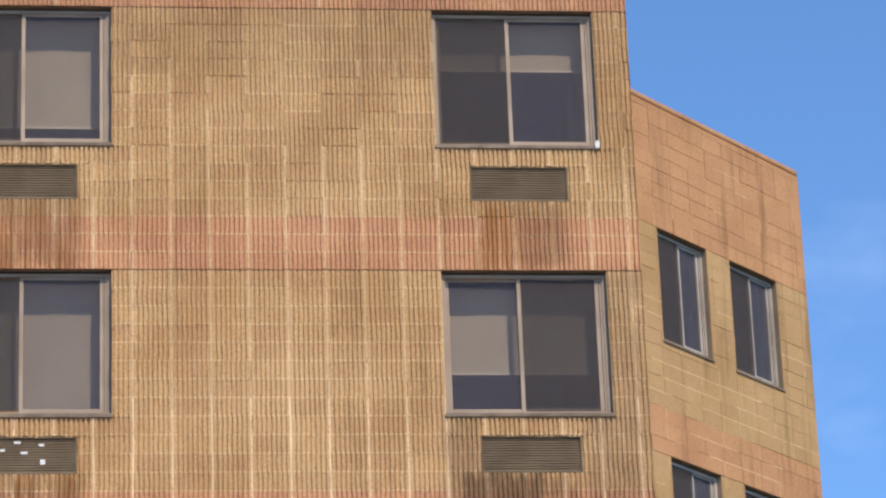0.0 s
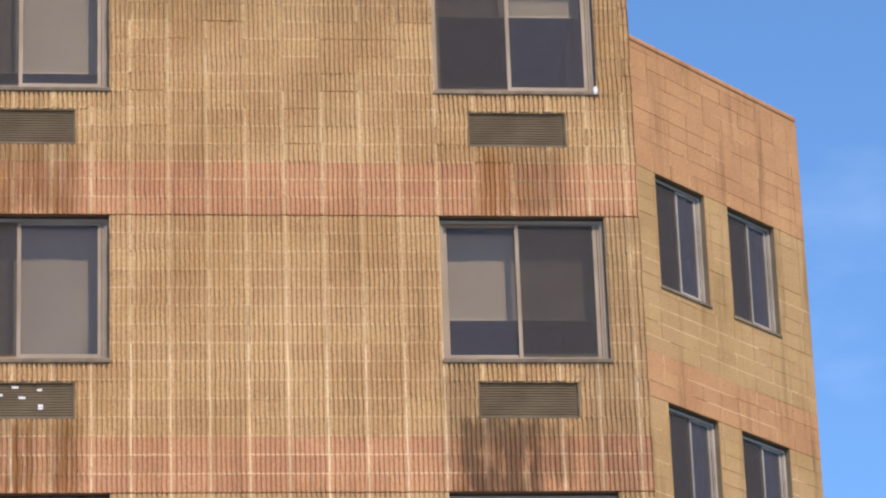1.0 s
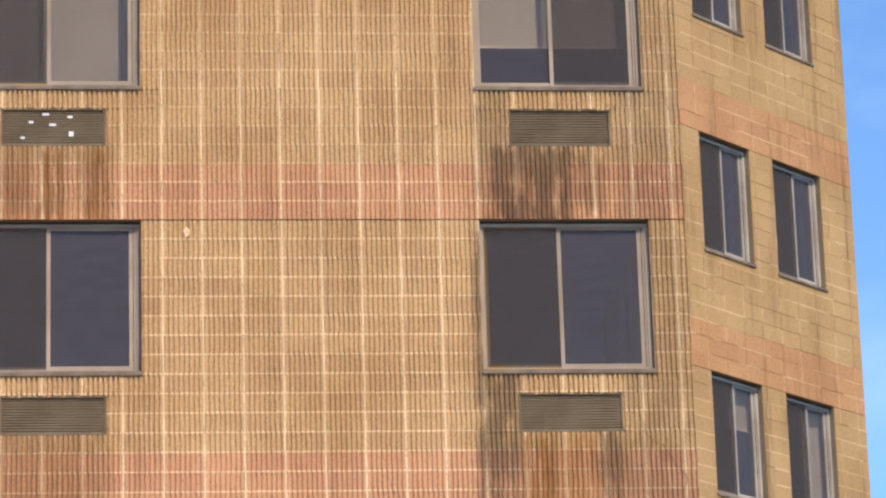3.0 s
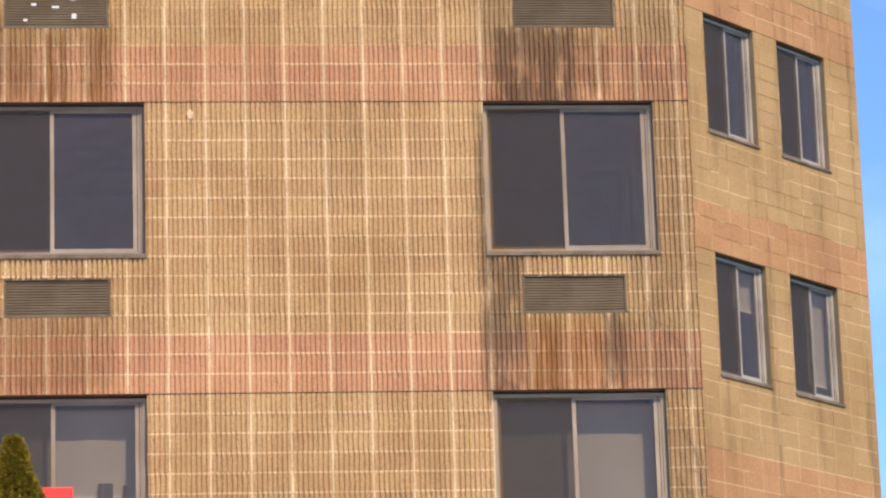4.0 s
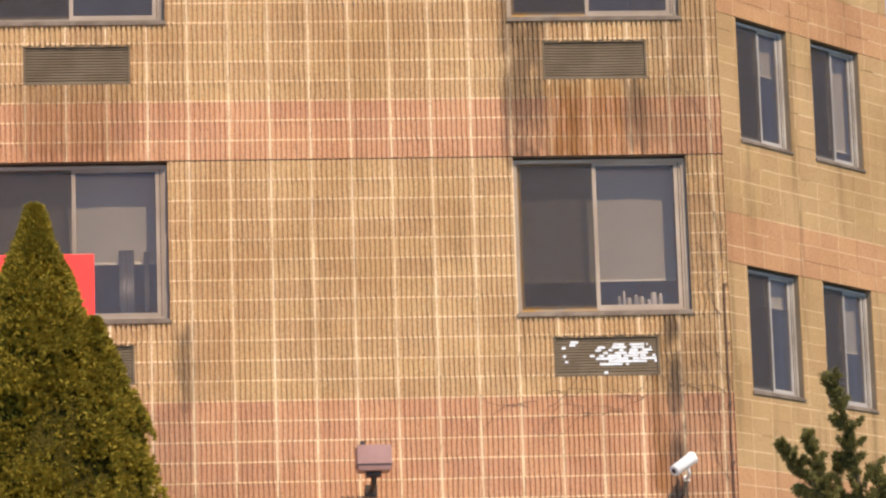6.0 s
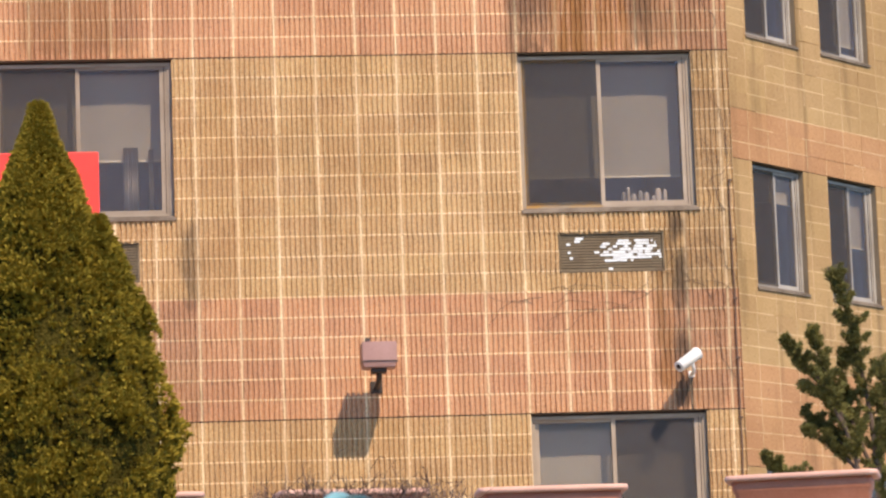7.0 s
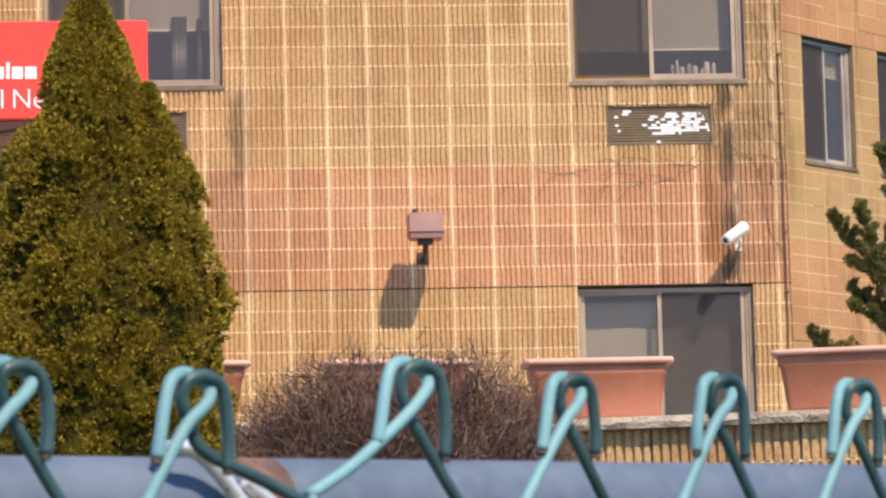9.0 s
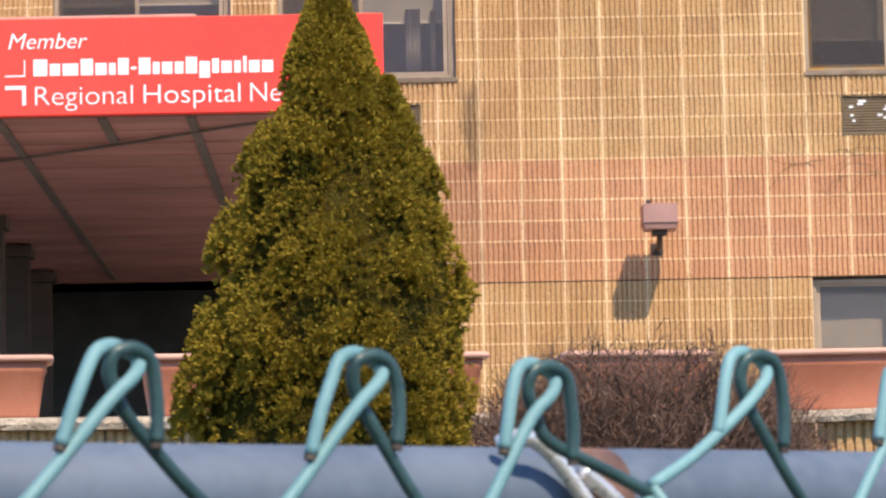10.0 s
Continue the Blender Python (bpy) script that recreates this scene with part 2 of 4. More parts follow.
SOFFIT_SEAM = surface("grey_batten", (0.11, 0.085, 0.07), (0.16, 0.125, 0.105), 0.6)
# near black: the canopy's shade on the entrance is put into this colour
DARK_WALL = surface("shaded_entrance_panel", (0.012, 0.010, 0.010), (0.035, 0.028, 0.026), 0.5)
LAMP = surface("mauve_lamp_paint", (0.38, 0.20, 0.165), (0.46, 0.255, 0.215), 0.5)
LAMP_DARK = surface("dark_lamp_metal", (0.05, 0.035, 0.03), (0.09, 0.065, 0.05), 0.5, 0.4)
CCTV = surface("white_plastic", (0.78, 0.72, 0.66), (0.86, 0.80, 0.74), 0.4)
RAIL = surface("blue_grey_steel", (0.092, 0.124, 0.178), (0.13, 0.168, 0.228), 0.62, 0.0, 14.0, 120.0, 0.06)
BROWN_BAND = surface("brown_steel", (0.13, 0.07, 0.05), (0.24, 0.13, 0.095), 0.6, 0.1, 30.0, 200.0)
TIE = surface("bright_tie_wire", (0.72, 0.69, 0.67), (0.85, 0.82, 0.80), 0.32, 0.6, 60.0, 300.0)
TEAL = surface("teal_vinyl_coat", (0.125, 0.26, 0.28), (0.17, 0.33, 0.35), 0.5, 0.0, 25.0, 300.0, 0.12, 0.0006, spec=0.3)
# dark copy of the teal coat; shade on the falling wires put into colour
GREEN = surface("shaded_green_vinyl", (0.020, 0.050, 0.052), (0.038, 0.088, 0.090), 0.42, 0.0, 25.0, 300.0, 0.12, 0.0006, spec=0.4)
CUT = surface("dull_cut_steel", (0.05, 0.038, 0.03), (0.10, 0.075, 0.06), 0.7, 0.2, 80.0, 400.0)
BARK = surface("grey_brown_bark", (0.08, 0.05, 0.035), (0.17, 0.11, 0.08), 0.95, 0.0, 8.0, 60.0, 0.8, 0.01, stretch=(1, 1, 0.3))
TWIG = surface("brown_twigs", (0.085, 0.046, 0.034), (0.21, 0.125, 0.092), 0.85, 0.0, 5.0, 80.0)
VINE = surface("dead_vine", (0.10, 0.055, 0.035), (0.17, 0.10, 0.07), 0.9)
GROUND = surface("winter_grass", (0.055, 0.06, 0.022), (0.13, 0.105, 0.05), 1.0, 0.0, 0.4, 25.0, 0.8, 0.03)
PAVING = surface("terrace_concrete", (0.26, 0.24, 0.21), (0.36, 0.33, 0.29), 0.9, 0.0, 0.8, 40.0, 0.3)


def foliage(name, deep, mid, tip):
    m, net, out = blank(name)
    geo = net.add("ShaderNodeNewGeometry")
    big = net.noise(geo.outputs["Position"], 5.0, 3)
    f = net.math("ADD", net.math("MULTIPLY", geo.outputs["Random Per Island"], 0.22), net.math("MULTIPLY", big, 0.92))
    col = net.mix(net.ramp(f, 0.62, 0.95), net.mix(net.ramp(f, 0.25, 0.60), deep, mid), tip)
    d = net.add("ShaderNodeBsdfPrincipled", Base_Color=col, Roughness=0.7)
    d.inputs["Specular IOR Level"].default_value = 0.08
    tr = net.add("ShaderNodeBsdfTranslucent", Color=col)
    mixed = net.add("ShaderNodeMixShader", Fac=0.2)
    net.t.links.new(d.outputs["BSDF"], mixed.inputs[1])
    net.t.links.new(tr.outputs["BSDF"], mixed.inputs[2])
    net.put(out, "Surface", mixed.outputs["Shader"])
    return m


CEDAR = foliage("cedar_scales", (0.155, 0.118, 0.017), (0.31, 0.222, 0.030), (0.46, 0.33, 0.052))
# filler colour, darkened to stand for the shade inside the crown
CEDAR_CORE = surface("cedar_filler", (0.035, 0.028, 0.006), (0.075, 0.056, 0.012), 1.0, 0.0, 9.0, 60.0, 1.0, 0.03, spec=0.0)
JUNIPER = foliage("juniper_scales", (0.07, 0.068, 0.028), (0.18, 0.158, 0.052), (0.36, 0.295, 0.078))


def glass(name, tint, gloss):
    """A window pane: clear, with a mirror reflection that grows with the angle."""
    m, net, out = blank(name)
    facing = net.add("ShaderNodeLayerWeight", Blend=0.5).outputs["Facing"]
    shine_share = net.math("ADD", net.math("MULTIPLY", net.math("POWER", facing, 3.0), 0.28), gloss)
    clear = net.add("ShaderNodeBsdfTransparent", Color=(*tint, 1))
    shine = net.add("ShaderNodeBsdfGlossy", Roughness=0.02, Color=(0.72, 0.64, 0.62, 1))
    mixed = net.add("ShaderNodeMixShader", Fac=shine_share)
    net.t.links.new(clear.outputs["BSDF"], mixed.inputs[1])
    net.t.links.new(shine.outputs["BSDF"], mixed.inputs[2])
    # painted haze: a little diffuse grey lifts the tone of the panes
    haze = net.add("ShaderNodeMixShader", Fac=0.06)
    net.t.links.new(mixed.outputs["Shader"], haze.inputs[1])
    net.t.links.new(net.add("ShaderNodeBsdfDiffuse", Color=(0.50, 0.43, 0.44, 1)).outputs["BSDF"], haze.inputs[2])
    net.put(out, "Surface", haze.outputs["Shader"])
    return m


GLASS = glass("window_glass", (0.86, 0.84, 0.83), 0.02)


def gauze(name, colour, cover):
    m, net, out = blank(name)
    clear, cloth = net.add("ShaderNodeBsdfTransparent"), net.add("ShaderNodeBsdfDiffuse", Color=(*colour, 1))
    mixed = net.add("ShaderNodeMixShader", Fac=cover)
    net.t.links.new(clear.outputs["BSDF"], mixed.inputs[1])
    net.t.links.new(cloth.outputs["BSDF"], mixed.inputs[2])
    net.put(out, "Surface", mixed.outputs["Shader"])
    return m


SCREEN = gauze("insect_mesh", (0.085, 0.074, 0.072), 0.36)


# ---- mesh helpers ----
def box(bm, x0, x1, y0, y1, z0, z1, bevel=0.0):
    v = [bm.verts.new(p) for p in ((x0, y0, z0), (x1, y0, z0), (x1, y1, z0), (x0, y1, z0), (x0, y0, z1), (x1, y0, z1), (x1, y1, z1), (x0, y1, z1))]
    fs = [bm.faces.new([v[i] for i in q]) for q in ((0, 3, 2, 1), (4, 5, 6, 7), (0, 1, 5, 4), (1, 2, 6, 5), (2, 3, 7, 6), (3, 0, 4, 7))]
    if bevel:
        bmesh.ops.bevel(bm, geom=list({e for f in fs for e in f.edges}), offset=bevel, segments=2, profile=0.5, affect="EDGES")
    return bm


def boxes(*rows, bevel=0.0):
    bm = bmesh.new()
    for r in rows:
        box(bm, *r, bevel=bevel)
    return bm


def part(name, bm, material, parent=None, label=""):
    me = bpy.data.meshes.new(name)
    bm.to_mesh(me)
    bm.free()
    return placed(name, me, material, parent, label)


def placed(name, me, material, parent=None, label=""):
    if material and not me.materials:
        me.materials.append(material)
    ob = new(name, me)
    ob.parent = parent
    if label:
        ob["label"] = label
    return ob


def rounded(ob):
    for p in ob.data.polygons:
        p.use_smooth = True
    return ob


def mesh_of(name, verts, faces):
    me = bpy.data.meshes.new(name)
    me.from_pydata([tuple(map(float, v)) for v in verts], [], [tuple(f) for f in faces])
    me.update()
    return me


def curve_points(pts, steps):
    """A smooth line through the points."""
    p = [Vector(q) for q in pts]
    p = [2 * p[0] - p[1]] + p + [2 * p[-1] - p[-2]]
    res = []
    for i in range(1, len(p) - 2):
        a, b, c, d = p[i - 1:i + 3]
        for s in range(steps):
            t = s / steps
            res.append(0.5 * (2 * b + (c - a) * t + (2 * a - 5 * b + 4 * c - d) * t * t + (3 * b - a - 3 * c + d) * t ** 3))
    return res + [p[-2]]


def tube(bm, pts, radius, sides=8, taper=1.0):
    """A round rod along a line of points."""
    rings, n = [], len(pts)
    side = None
    for i, p in enumerate(pts):
        ahead = (pts[min(i + 1, n - 1)] - pts[max(i - 1, 0)]).normalized()
        if side is None:
            side = ahead.orthogonal().normalized()
        side = (side - ahead * side.dot(ahead)).normalized()
        up = ahead.cross(side)
        r = radius * (1 + (taper - 1) * i / (n - 1))
        rings.append([bm.verts.new(p + r * (math.cos(k * math.tau / sides) * side + math.sin(k * math.tau / sides) * up)) for k in range(sides)])
    for a, b in zip(rings, rings[1:]):
        for k in range(sides):
            bm.faces.new((a[k], a[(k + 1) % sides], b[(k + 1) % sides], b[k]))
    bm.faces.new(rings[0][::-1])
    bm.faces.new(rings[-1])
    return bm


def thing(name, m, label, category, group="", kind=""):
    ob = new(name)
    ob.matrix_world = m
    return tagged(ob, label, category, group, kind)


# ---- ground and terrace ----
def build_ground():
    ys = (-900, -60, -34, -31, -24, -19, -16.4, 60, 900)
    zs = (0, 0, 0, 0, 0.8, 1.45, 1.6, 1.6, 1.6)
    bm = bmesh.new()
    rows = [[bm.verts.new((x, y, z)) for x in (-900, -40, -12, 0, 12, 40, 900)] for y, z in zip(ys, zs)]
    for a, b in zip(rows, rows[1:]):
        for k in range(6):
            bm.faces.new((a[k], a[k + 1], b[k + 1], b[k]))
    tagged(part("ground", bm, GROUND), "sloping winter grass and soil before the building", "ground", kind="structure")
    tagged(part("terrace", boxes((WEST, 14.0, -15.2, 0.3, 1.4, TERRACE)), PAVING), "plain grey concrete terrace behind the low wall", "terrace", kind="structure")


build_ground()

# ---- the building ----
WIN_W, WIN_H = 1.765, 1.645
WIN_X = {"east": 3.255, "mid": -1.985, "west": -4.215}
openings = []
for k in (2, 3, 4, 5):
    for x in WIN_X.values():
        openings.append((x, x + WIN_W, L[k] - WIN_H, L[k]))
        openings.append((x + 0.345, x + 1.41, L[k] - 2.255, L[k] - 1.845))
openings.append((WIN_X["east"], WIN_X["east"] + WIN_W, TERRACE, L[1]))
openings.append((-8.2, -0.75, TERRACE, L[1] + 0.12))


def cut(rects, holes):
    """The rectangles x0, x1, z0, z1 less the holes."""
    for a, b, c, d in holes:
        rest = []
        for x0, x1, z0, z1 in rects:
            if x1 <= a or x0 >= b or z1 <= c or z0 >= d:
                rest.append((x0, x1, z0, z1))
                continue
            if z0 < c:
                rest.append((x0, x1, z0, c))
            if z1 > d:
                rest.append((x0, x1, d, z1))
            m0, m1 = max(z0, c), min(z1, d)
            if x0 < a:
                rest.append((x0, a, m0, m1))
            if x1 > b:
                rest.append((b, x1, m0, m1))
        rects = rest
    return [r for r in rects if r[1] - r[0] > 0.003 and r[3] - r[2] > 0.003]


TOP = L[6] + 8 * H
main_wall = part("wall_main", boxes(*[(x0, x1, 0.024, 0.30, z0, z1) for x0, x1, z0, z1 in cut([(WEST, CORNER, TERRACE, TOP)], openings)]), CORE)
tagged(main_wall, "ribbed buff concrete block facade with pink bands", "wall", kind="structure")
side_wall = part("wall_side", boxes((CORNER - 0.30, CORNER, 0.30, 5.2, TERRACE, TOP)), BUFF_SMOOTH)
tagged(side_wall, "buff block return wall of the building", "wall", kind="structure")
roof_slab = part("roof_main", boxes((WEST, CORNER - 0.3, 0.3, 9.0, TOP - 0.6, TOP - 0.35)), CORE)
tagged(roof_slab, "flat concrete roof slab behind the parapet", "roof", kind="structure")
room_wall = part("wall_room", boxes((WEST, CORNER - 0.3, 4.0, 4.15, TERRACE, TOP - 0.6), (WEST - 0.2, WEST, 0.0, 9.0, TERRACE, TOP)), ROOM)
tagged(room_wall, "plain grey inner walls of the rooms", "wall", kind="structure")
for k in (1, 2, 3, 4, 5):
    slab = part("floor_storey", boxes((WEST, CORNER - 0.3, 0.30, 4.0, L[k] + 0.12, L[k] + 0.36)), ROOM)
    tagged(slab, "plain floor slab between two storeys", "floor", kind="structure")


def is_pink(row):
    """Rows are counted upwards from the line above the ground floor."""
    if row < 0:
        return False
    if row < 18:
        return row < 6
    return (row - 18) % 15 < 3


PITCH, RIB, DEEP, JOINT = B / 8, 0.0345, 0.018, 0.0125


def ribbed(x0, x1, z0, z1, dy=0.0, rough=0.0, rows=2, off=0.0):
    """A block with upright ribs, a little broken along their edges; the ribs keep near to one raster along the wall."""
    prof = [(x0, DEEP, 0)]
    k = math.floor(x0 / PITCH)
    while k * PITCH < x1:
        c = (k + 0.5) * PITCH + off
        for dx, y in ((-RIB / 2 - 0.002, DEEP), (-RIB / 2 + 0.004, 0.0), (RIB / 2 - 0.004, 0.0), (RIB / 2 + 0.002, DEEP)):
            if x0 + 0.001 < c + dx < x1 - 0.001:
                prof.append((c + dx, y + (dy if y == 0 else 0), y == 0))
        k += 1
    prof.append((x1, DEEP, 0))
    n = len(prof)
    verts, faces = [], []
    for lev in range(rows):
        z = z0 + (z1 - z0) * lev / (rows - 1)
        for x, y, front in prof:
            q = rough if front else 0.0
            verts.append((x + random.uniform(-q, q), y + random.uniform(-q, q * 0.6), z + (random.uniform(-0.03, 0.03) if 0 < lev < rows - 1 else 0)))
    for lev in range(rows - 1):
        o = lev * n
        faces += [(o + i, o + i + 1, o + n + i + 1, o + n + i) for i in range(n - 1)]
    faces += [tuple(range(n))[::-1], tuple(range((rows - 1) * n, rows * n))]
    return verts, faces


def joined(name, pieces, material, parent, label=""):
    verts, faces = [], []
    for v, f in pieces:
        o = len(verts)
        verts += v
        faces += [tuple(i + o for i in q) for q in f]
    ob = placed(name, mesh_of(name, verts, faces), material, parent, label)
    return tagged(ob, kind="stuff")


def slab_piece(x0, x1, y0, y1, z0, z1):
    v = [(x0, y0, z0), (x1, y0, z0), (x1, y1, z0), (x0, y1, z0), (x0, y0, z1), (x1, y0, z1), (x1, y1, z1), (x0, y1, z1)]
    return v, [(0, 3, 2, 1), (4, 5, 6, 7), (0, 1, 5, 4), (1, 2, 6, 5), (2, 3, 7, 6), (3, 0, 4, 7)]


FIRST_ROW, LAST_ROW = -13, 85
LINES = {0, 18, 33, 48, 63, 78}


def chalky(col, row):
    """How much pale mortar is left at a place of the wall: much below, little above."""
    high = min(max((row - 36) / 26, 0), 1)
    return 0.98 - 0.75 * high + 0.55 * noise.noise((col * 0.35, row * 0.22, 3.1)) + random.uniform(-0.16, 0.16)


def build_mortar():
    strips, old, dark, bare = [], [], [], {False: [], True: []}
    for row in range(FIRST_ROW, LAST_ROW + 1):
        z = L[1] + row * H
        if row in LINES:
            for x0, x1, z0, z1 in cut([(WEST, CORNER, z - JOINT / 2, z + JOINT / 2)], openings):
                # recessed storey joint; the thin shadow in it is painted by the dark fill
                dark.append(slab_piece(x0, x1, 0.014, 0.023, z0, z1))
            continue
        for col in range(int(WEST / B) - 1, 14):
            h0, h1 = random.uniform(0.0064, 0.0095), random.uniform(0.0064, 0.0095)
            pale = chalky(col, row) > 0.34
            for x0, x1, z0, z1 in cut([(max(col * B, WEST), min((col + 1) * B, CORNER), z - h0, z + h1)], openings):
                piece = ribbed(x0, x1, z0, z1, -0.0022 if pale else random.choice((0.001, 0.003, 0.010)), 0.001, 2, random.uniform(-0.004, 0.004))
                ((old if row + 10 * noise.noise((col * 0.3, row * 0.2, 9.4)) > 33 else strips) if pale else bare[is_pink(row)]).append(piece)
    for col in range(int(WEST / B), 14):
        for row in range(FIRST_ROW, LAST_ROW):
            z = L[1] + row * H
            pale = chalky(col + 40, row) >= 0.36
            w0, w1 = (random.uniform(0.007, 0.013), random.uniform(0.007, 0.013)) if pale else (0.007, 0.007)
            front = random.uniform(-0.002, 0.004) if pale else random.uniform(0.003, 0.012)
            foot = JOINT / 2 if row in LINES else 0.001
            head = JOINT / 2 if row + 1 in LINES else -0.001
            for x0, x1, z0, z1 in cut([(max(col * B - w0, WEST), col * B + w1, z + foot, z + H - head)], openings):
                ((old if row > 40 else strips) if pale else bare[is_pink(row)]).append(slab_piece(x0, x1, front, 0.023, z0, z1))
    joined("mortar", strips, MORTAR, main_wall, "cream mortar joints, partly weathered away")
    joined("mortar", old, OLD_MORTAR, main_wall, "duller mortar joints of the upper storeys")
    joined("bare_joint", bare[False], BUFF, main_wall, "buff joints without pale mortar")
    joined("bare_joint", bare[True], PINK, main_wall, "pink joints without pale mortar")
    joined("expansion_joint", dark, NEAR_BLACK, main_wall, "recessed joint at each storey, its shadow put into dark colour")


build_mortar()


# ---- windows ----
def build_window(name, w, h, m, label, screen="west", stained=False, metal=ALU, split=0.47):
    """A sliding window of two sashes in a metal frame; it is built from its lower left corner, outside towards -y."""
    win = thing(name, m, label, "window", kind="structure")
    f, mid = 0.045, w * split
    sill = 0.055
    part("outer_frame", boxes((0.004, f, 0.035, 0.13, sill, h - 0.026), (w - f, w - 0.004, 0.035, 0.13, sill, h - 0.026),
                              (f, w - f, 0.035, 0.13, h - 0.062, h - 0.026), (mid if stained else f, w - f, 0.045, 0.13, sill, sill + 0.03)), metal, win)
    if stained:
        part("bottom_rail", boxes((f, mid, 0.043, 0.13, sill, sill + 0.03)), RUSTY_ALU, win, "rail streaked orange with rust")
    # dark strip stands for the shadow that the lintel casts on the frame
    part("head_gap", boxes((0.0, w, 0.06, 0.13, h - 0.026, h)), NEAR_BLACK, win, "dark strip painting the lintel's shadow")
    part("sill", boxes((-0.012, w + 0.012, -0.058, 0.13, 0.0, 0.034), (0.0, w, -0.02, 0.13, 0.034, sill), bevel=0.003), SILL, win, "brown projecting metal sill")
    z0, z1 = sill + 0.03, h - 0.062
    for side, x0, x1, y in (("west", f, mid + 0.02, 0.075), ("east", mid - 0.02, w - f, 0.052)):
        s = 0.04
        e = 0.075 if side == "east" else s
        mat = RUSTY_ALU if stained and side == "west" else metal
        sash = part("sash", boxes((x0, x0 + s, y, y + 0.022, z0, z1), (x1 - e, x1, y, y + 0.022, z0, z1),
                                  (x0 + s, x1 - e, y, y + 0.022, z0, z0 + s), (x0 + s, x1 - e, y, y + 0.022, z1 - 0.028, z1)), mat, win)
        if side == "east":
            # a raised strip, its dark colour in place of a groove's shade
            part("interlock", boxes((x1 - 0.034, x1 - 0.028, y - 0.006, y, z0, z1)), NEAR_BLACK, sash, "raised dark strip drawn as the stile's groove")
        pane = part("pane", boxes((x0 + s, x1 - e, y + 0.009, y + 0.013, z0 + s, z1 - 0.028)), GLASS, sash)
        pane.visible_shadow = False
    x0, x1 = (f + 0.012, mid - 0.02) if screen == "west" else (mid + 0.022, w - f - 0.076)
    part("insect_screen", boxes((x0, x1, 0.044 if screen == "west" else 0.0465, 0.0455 if screen == "west" else 0.048, z0 + 0.01, z1 - 0.01)), SCREEN, win, "fine dark insect screen")
    return win


def build_blind(w, h, m, drop, label, x0=0.06, x1=None, y=0.255):
    blind = thing("roller_blind", m, label, "blind", "roller blinds behind the windows")
    x1 = x1 or w - 0.11
    bm = bmesh.new()
    n = 9
    cols = [[bm.verts.new((x0 + (x1 - x0) * i / n, y + 0.004 * math.sin(i * 1.7), z)) for z in (h - 0.03, h * (1 - drop))] for i in range(n + 1)]
    for a, b in zip(cols, cols[1:]):
        bm.faces.new((a[0], b[0], b[1], a[1]))
    bmesh.ops.solidify(bm, geom=bm.faces[:], thickness=0.003)
    part("cloth", bm, BLIND, blind)
    rod = bmesh.new()
    tube(rod, [Vector((x0, y + 0.026, h - 0.04)), Vector((x1, y + 0.026, h - 0.04))], 0.02, 10)
    part("roller", rod, WHITE, blind)
    part("bottom_bar", boxes((x0, x1, y - 0.006, y + 0.008, h * (1 - drop) - 0.022, h * (1 - drop)), bevel=0.004), BLIND, blind)
    return blind


def build_vent(m, label, patches=()):
    w, h = 1.065, 0.41
    v = thing("wall_vent", m, label, "vent", "louvred vents under the windows")
    part("vent_frame", boxes((0.0, w, -0.006, 0.09, 0.0, 0.022), (0.0, w, -0.006, 0.09, h - 0.022, h), (0.0, 0.02, -0.006, 0.09, 0.022, h - 0.022), (w - 0.02, w, -0.006, 0.09, 0.022, h - 0.022)), VENT, v)
    # near-black plate closes the vent and shows dark between the slats
    part("backing", boxes((0.02, w - 0.02, 0.06, 0.07, 0.022, h - 0.022)), VENT_IN, v, "near-black plate behind the slats")
    bm = bmesh.new()
    n = 13
    dz = (h - 0.044) / n
    bow = random.uniform(-0.004, 0.004)
    for i in range(n):
        z = 0.022 + i * dz
        xs = [0.02 + (w - 0.04) * k / 6 for k in range(7)]
        rows = []
        for k, x in enumerate(xs):
            sag = bow * math.sin(k / 6 * math.pi) + random.uniform(-0.0012, 0.0012)
            rows.append([bm.verts.new(p) for p in ((x, 0.004, z + 0.002 + sag), (x, 0.012, z + dz * 0.80 + sag), (x, 0.017, z + dz * 0.80 + sag), (x, 0.009, z + 0.002 + sag))])
        for a, b in zip(rows, rows[1:]):
            for k in range(4):
                bm.faces.new((a[k], b[k], b[(k + 1) % 4], a[(k + 1) % 4]))
    part("slats", bm, VENT, v)
    if patches:
        bm = bmesh.new()
        for x, z, lw, lh in patches:
            i = max(0, min(n - 1, int((z - 0.022) / dz)))
            for j in range(max(1, int(lh / dz + 0.5))):
                zz = 0.022 + min(i + j, n - 1) * dz
                box(bm, x, x + lw, 0.0005, 0.0105, zz + 0.002, zz + dz * 0.9)
        tagged(part("peeling_paint", bm, PEEL, v, "flakes of white paint"), kind="stuff")
    return v


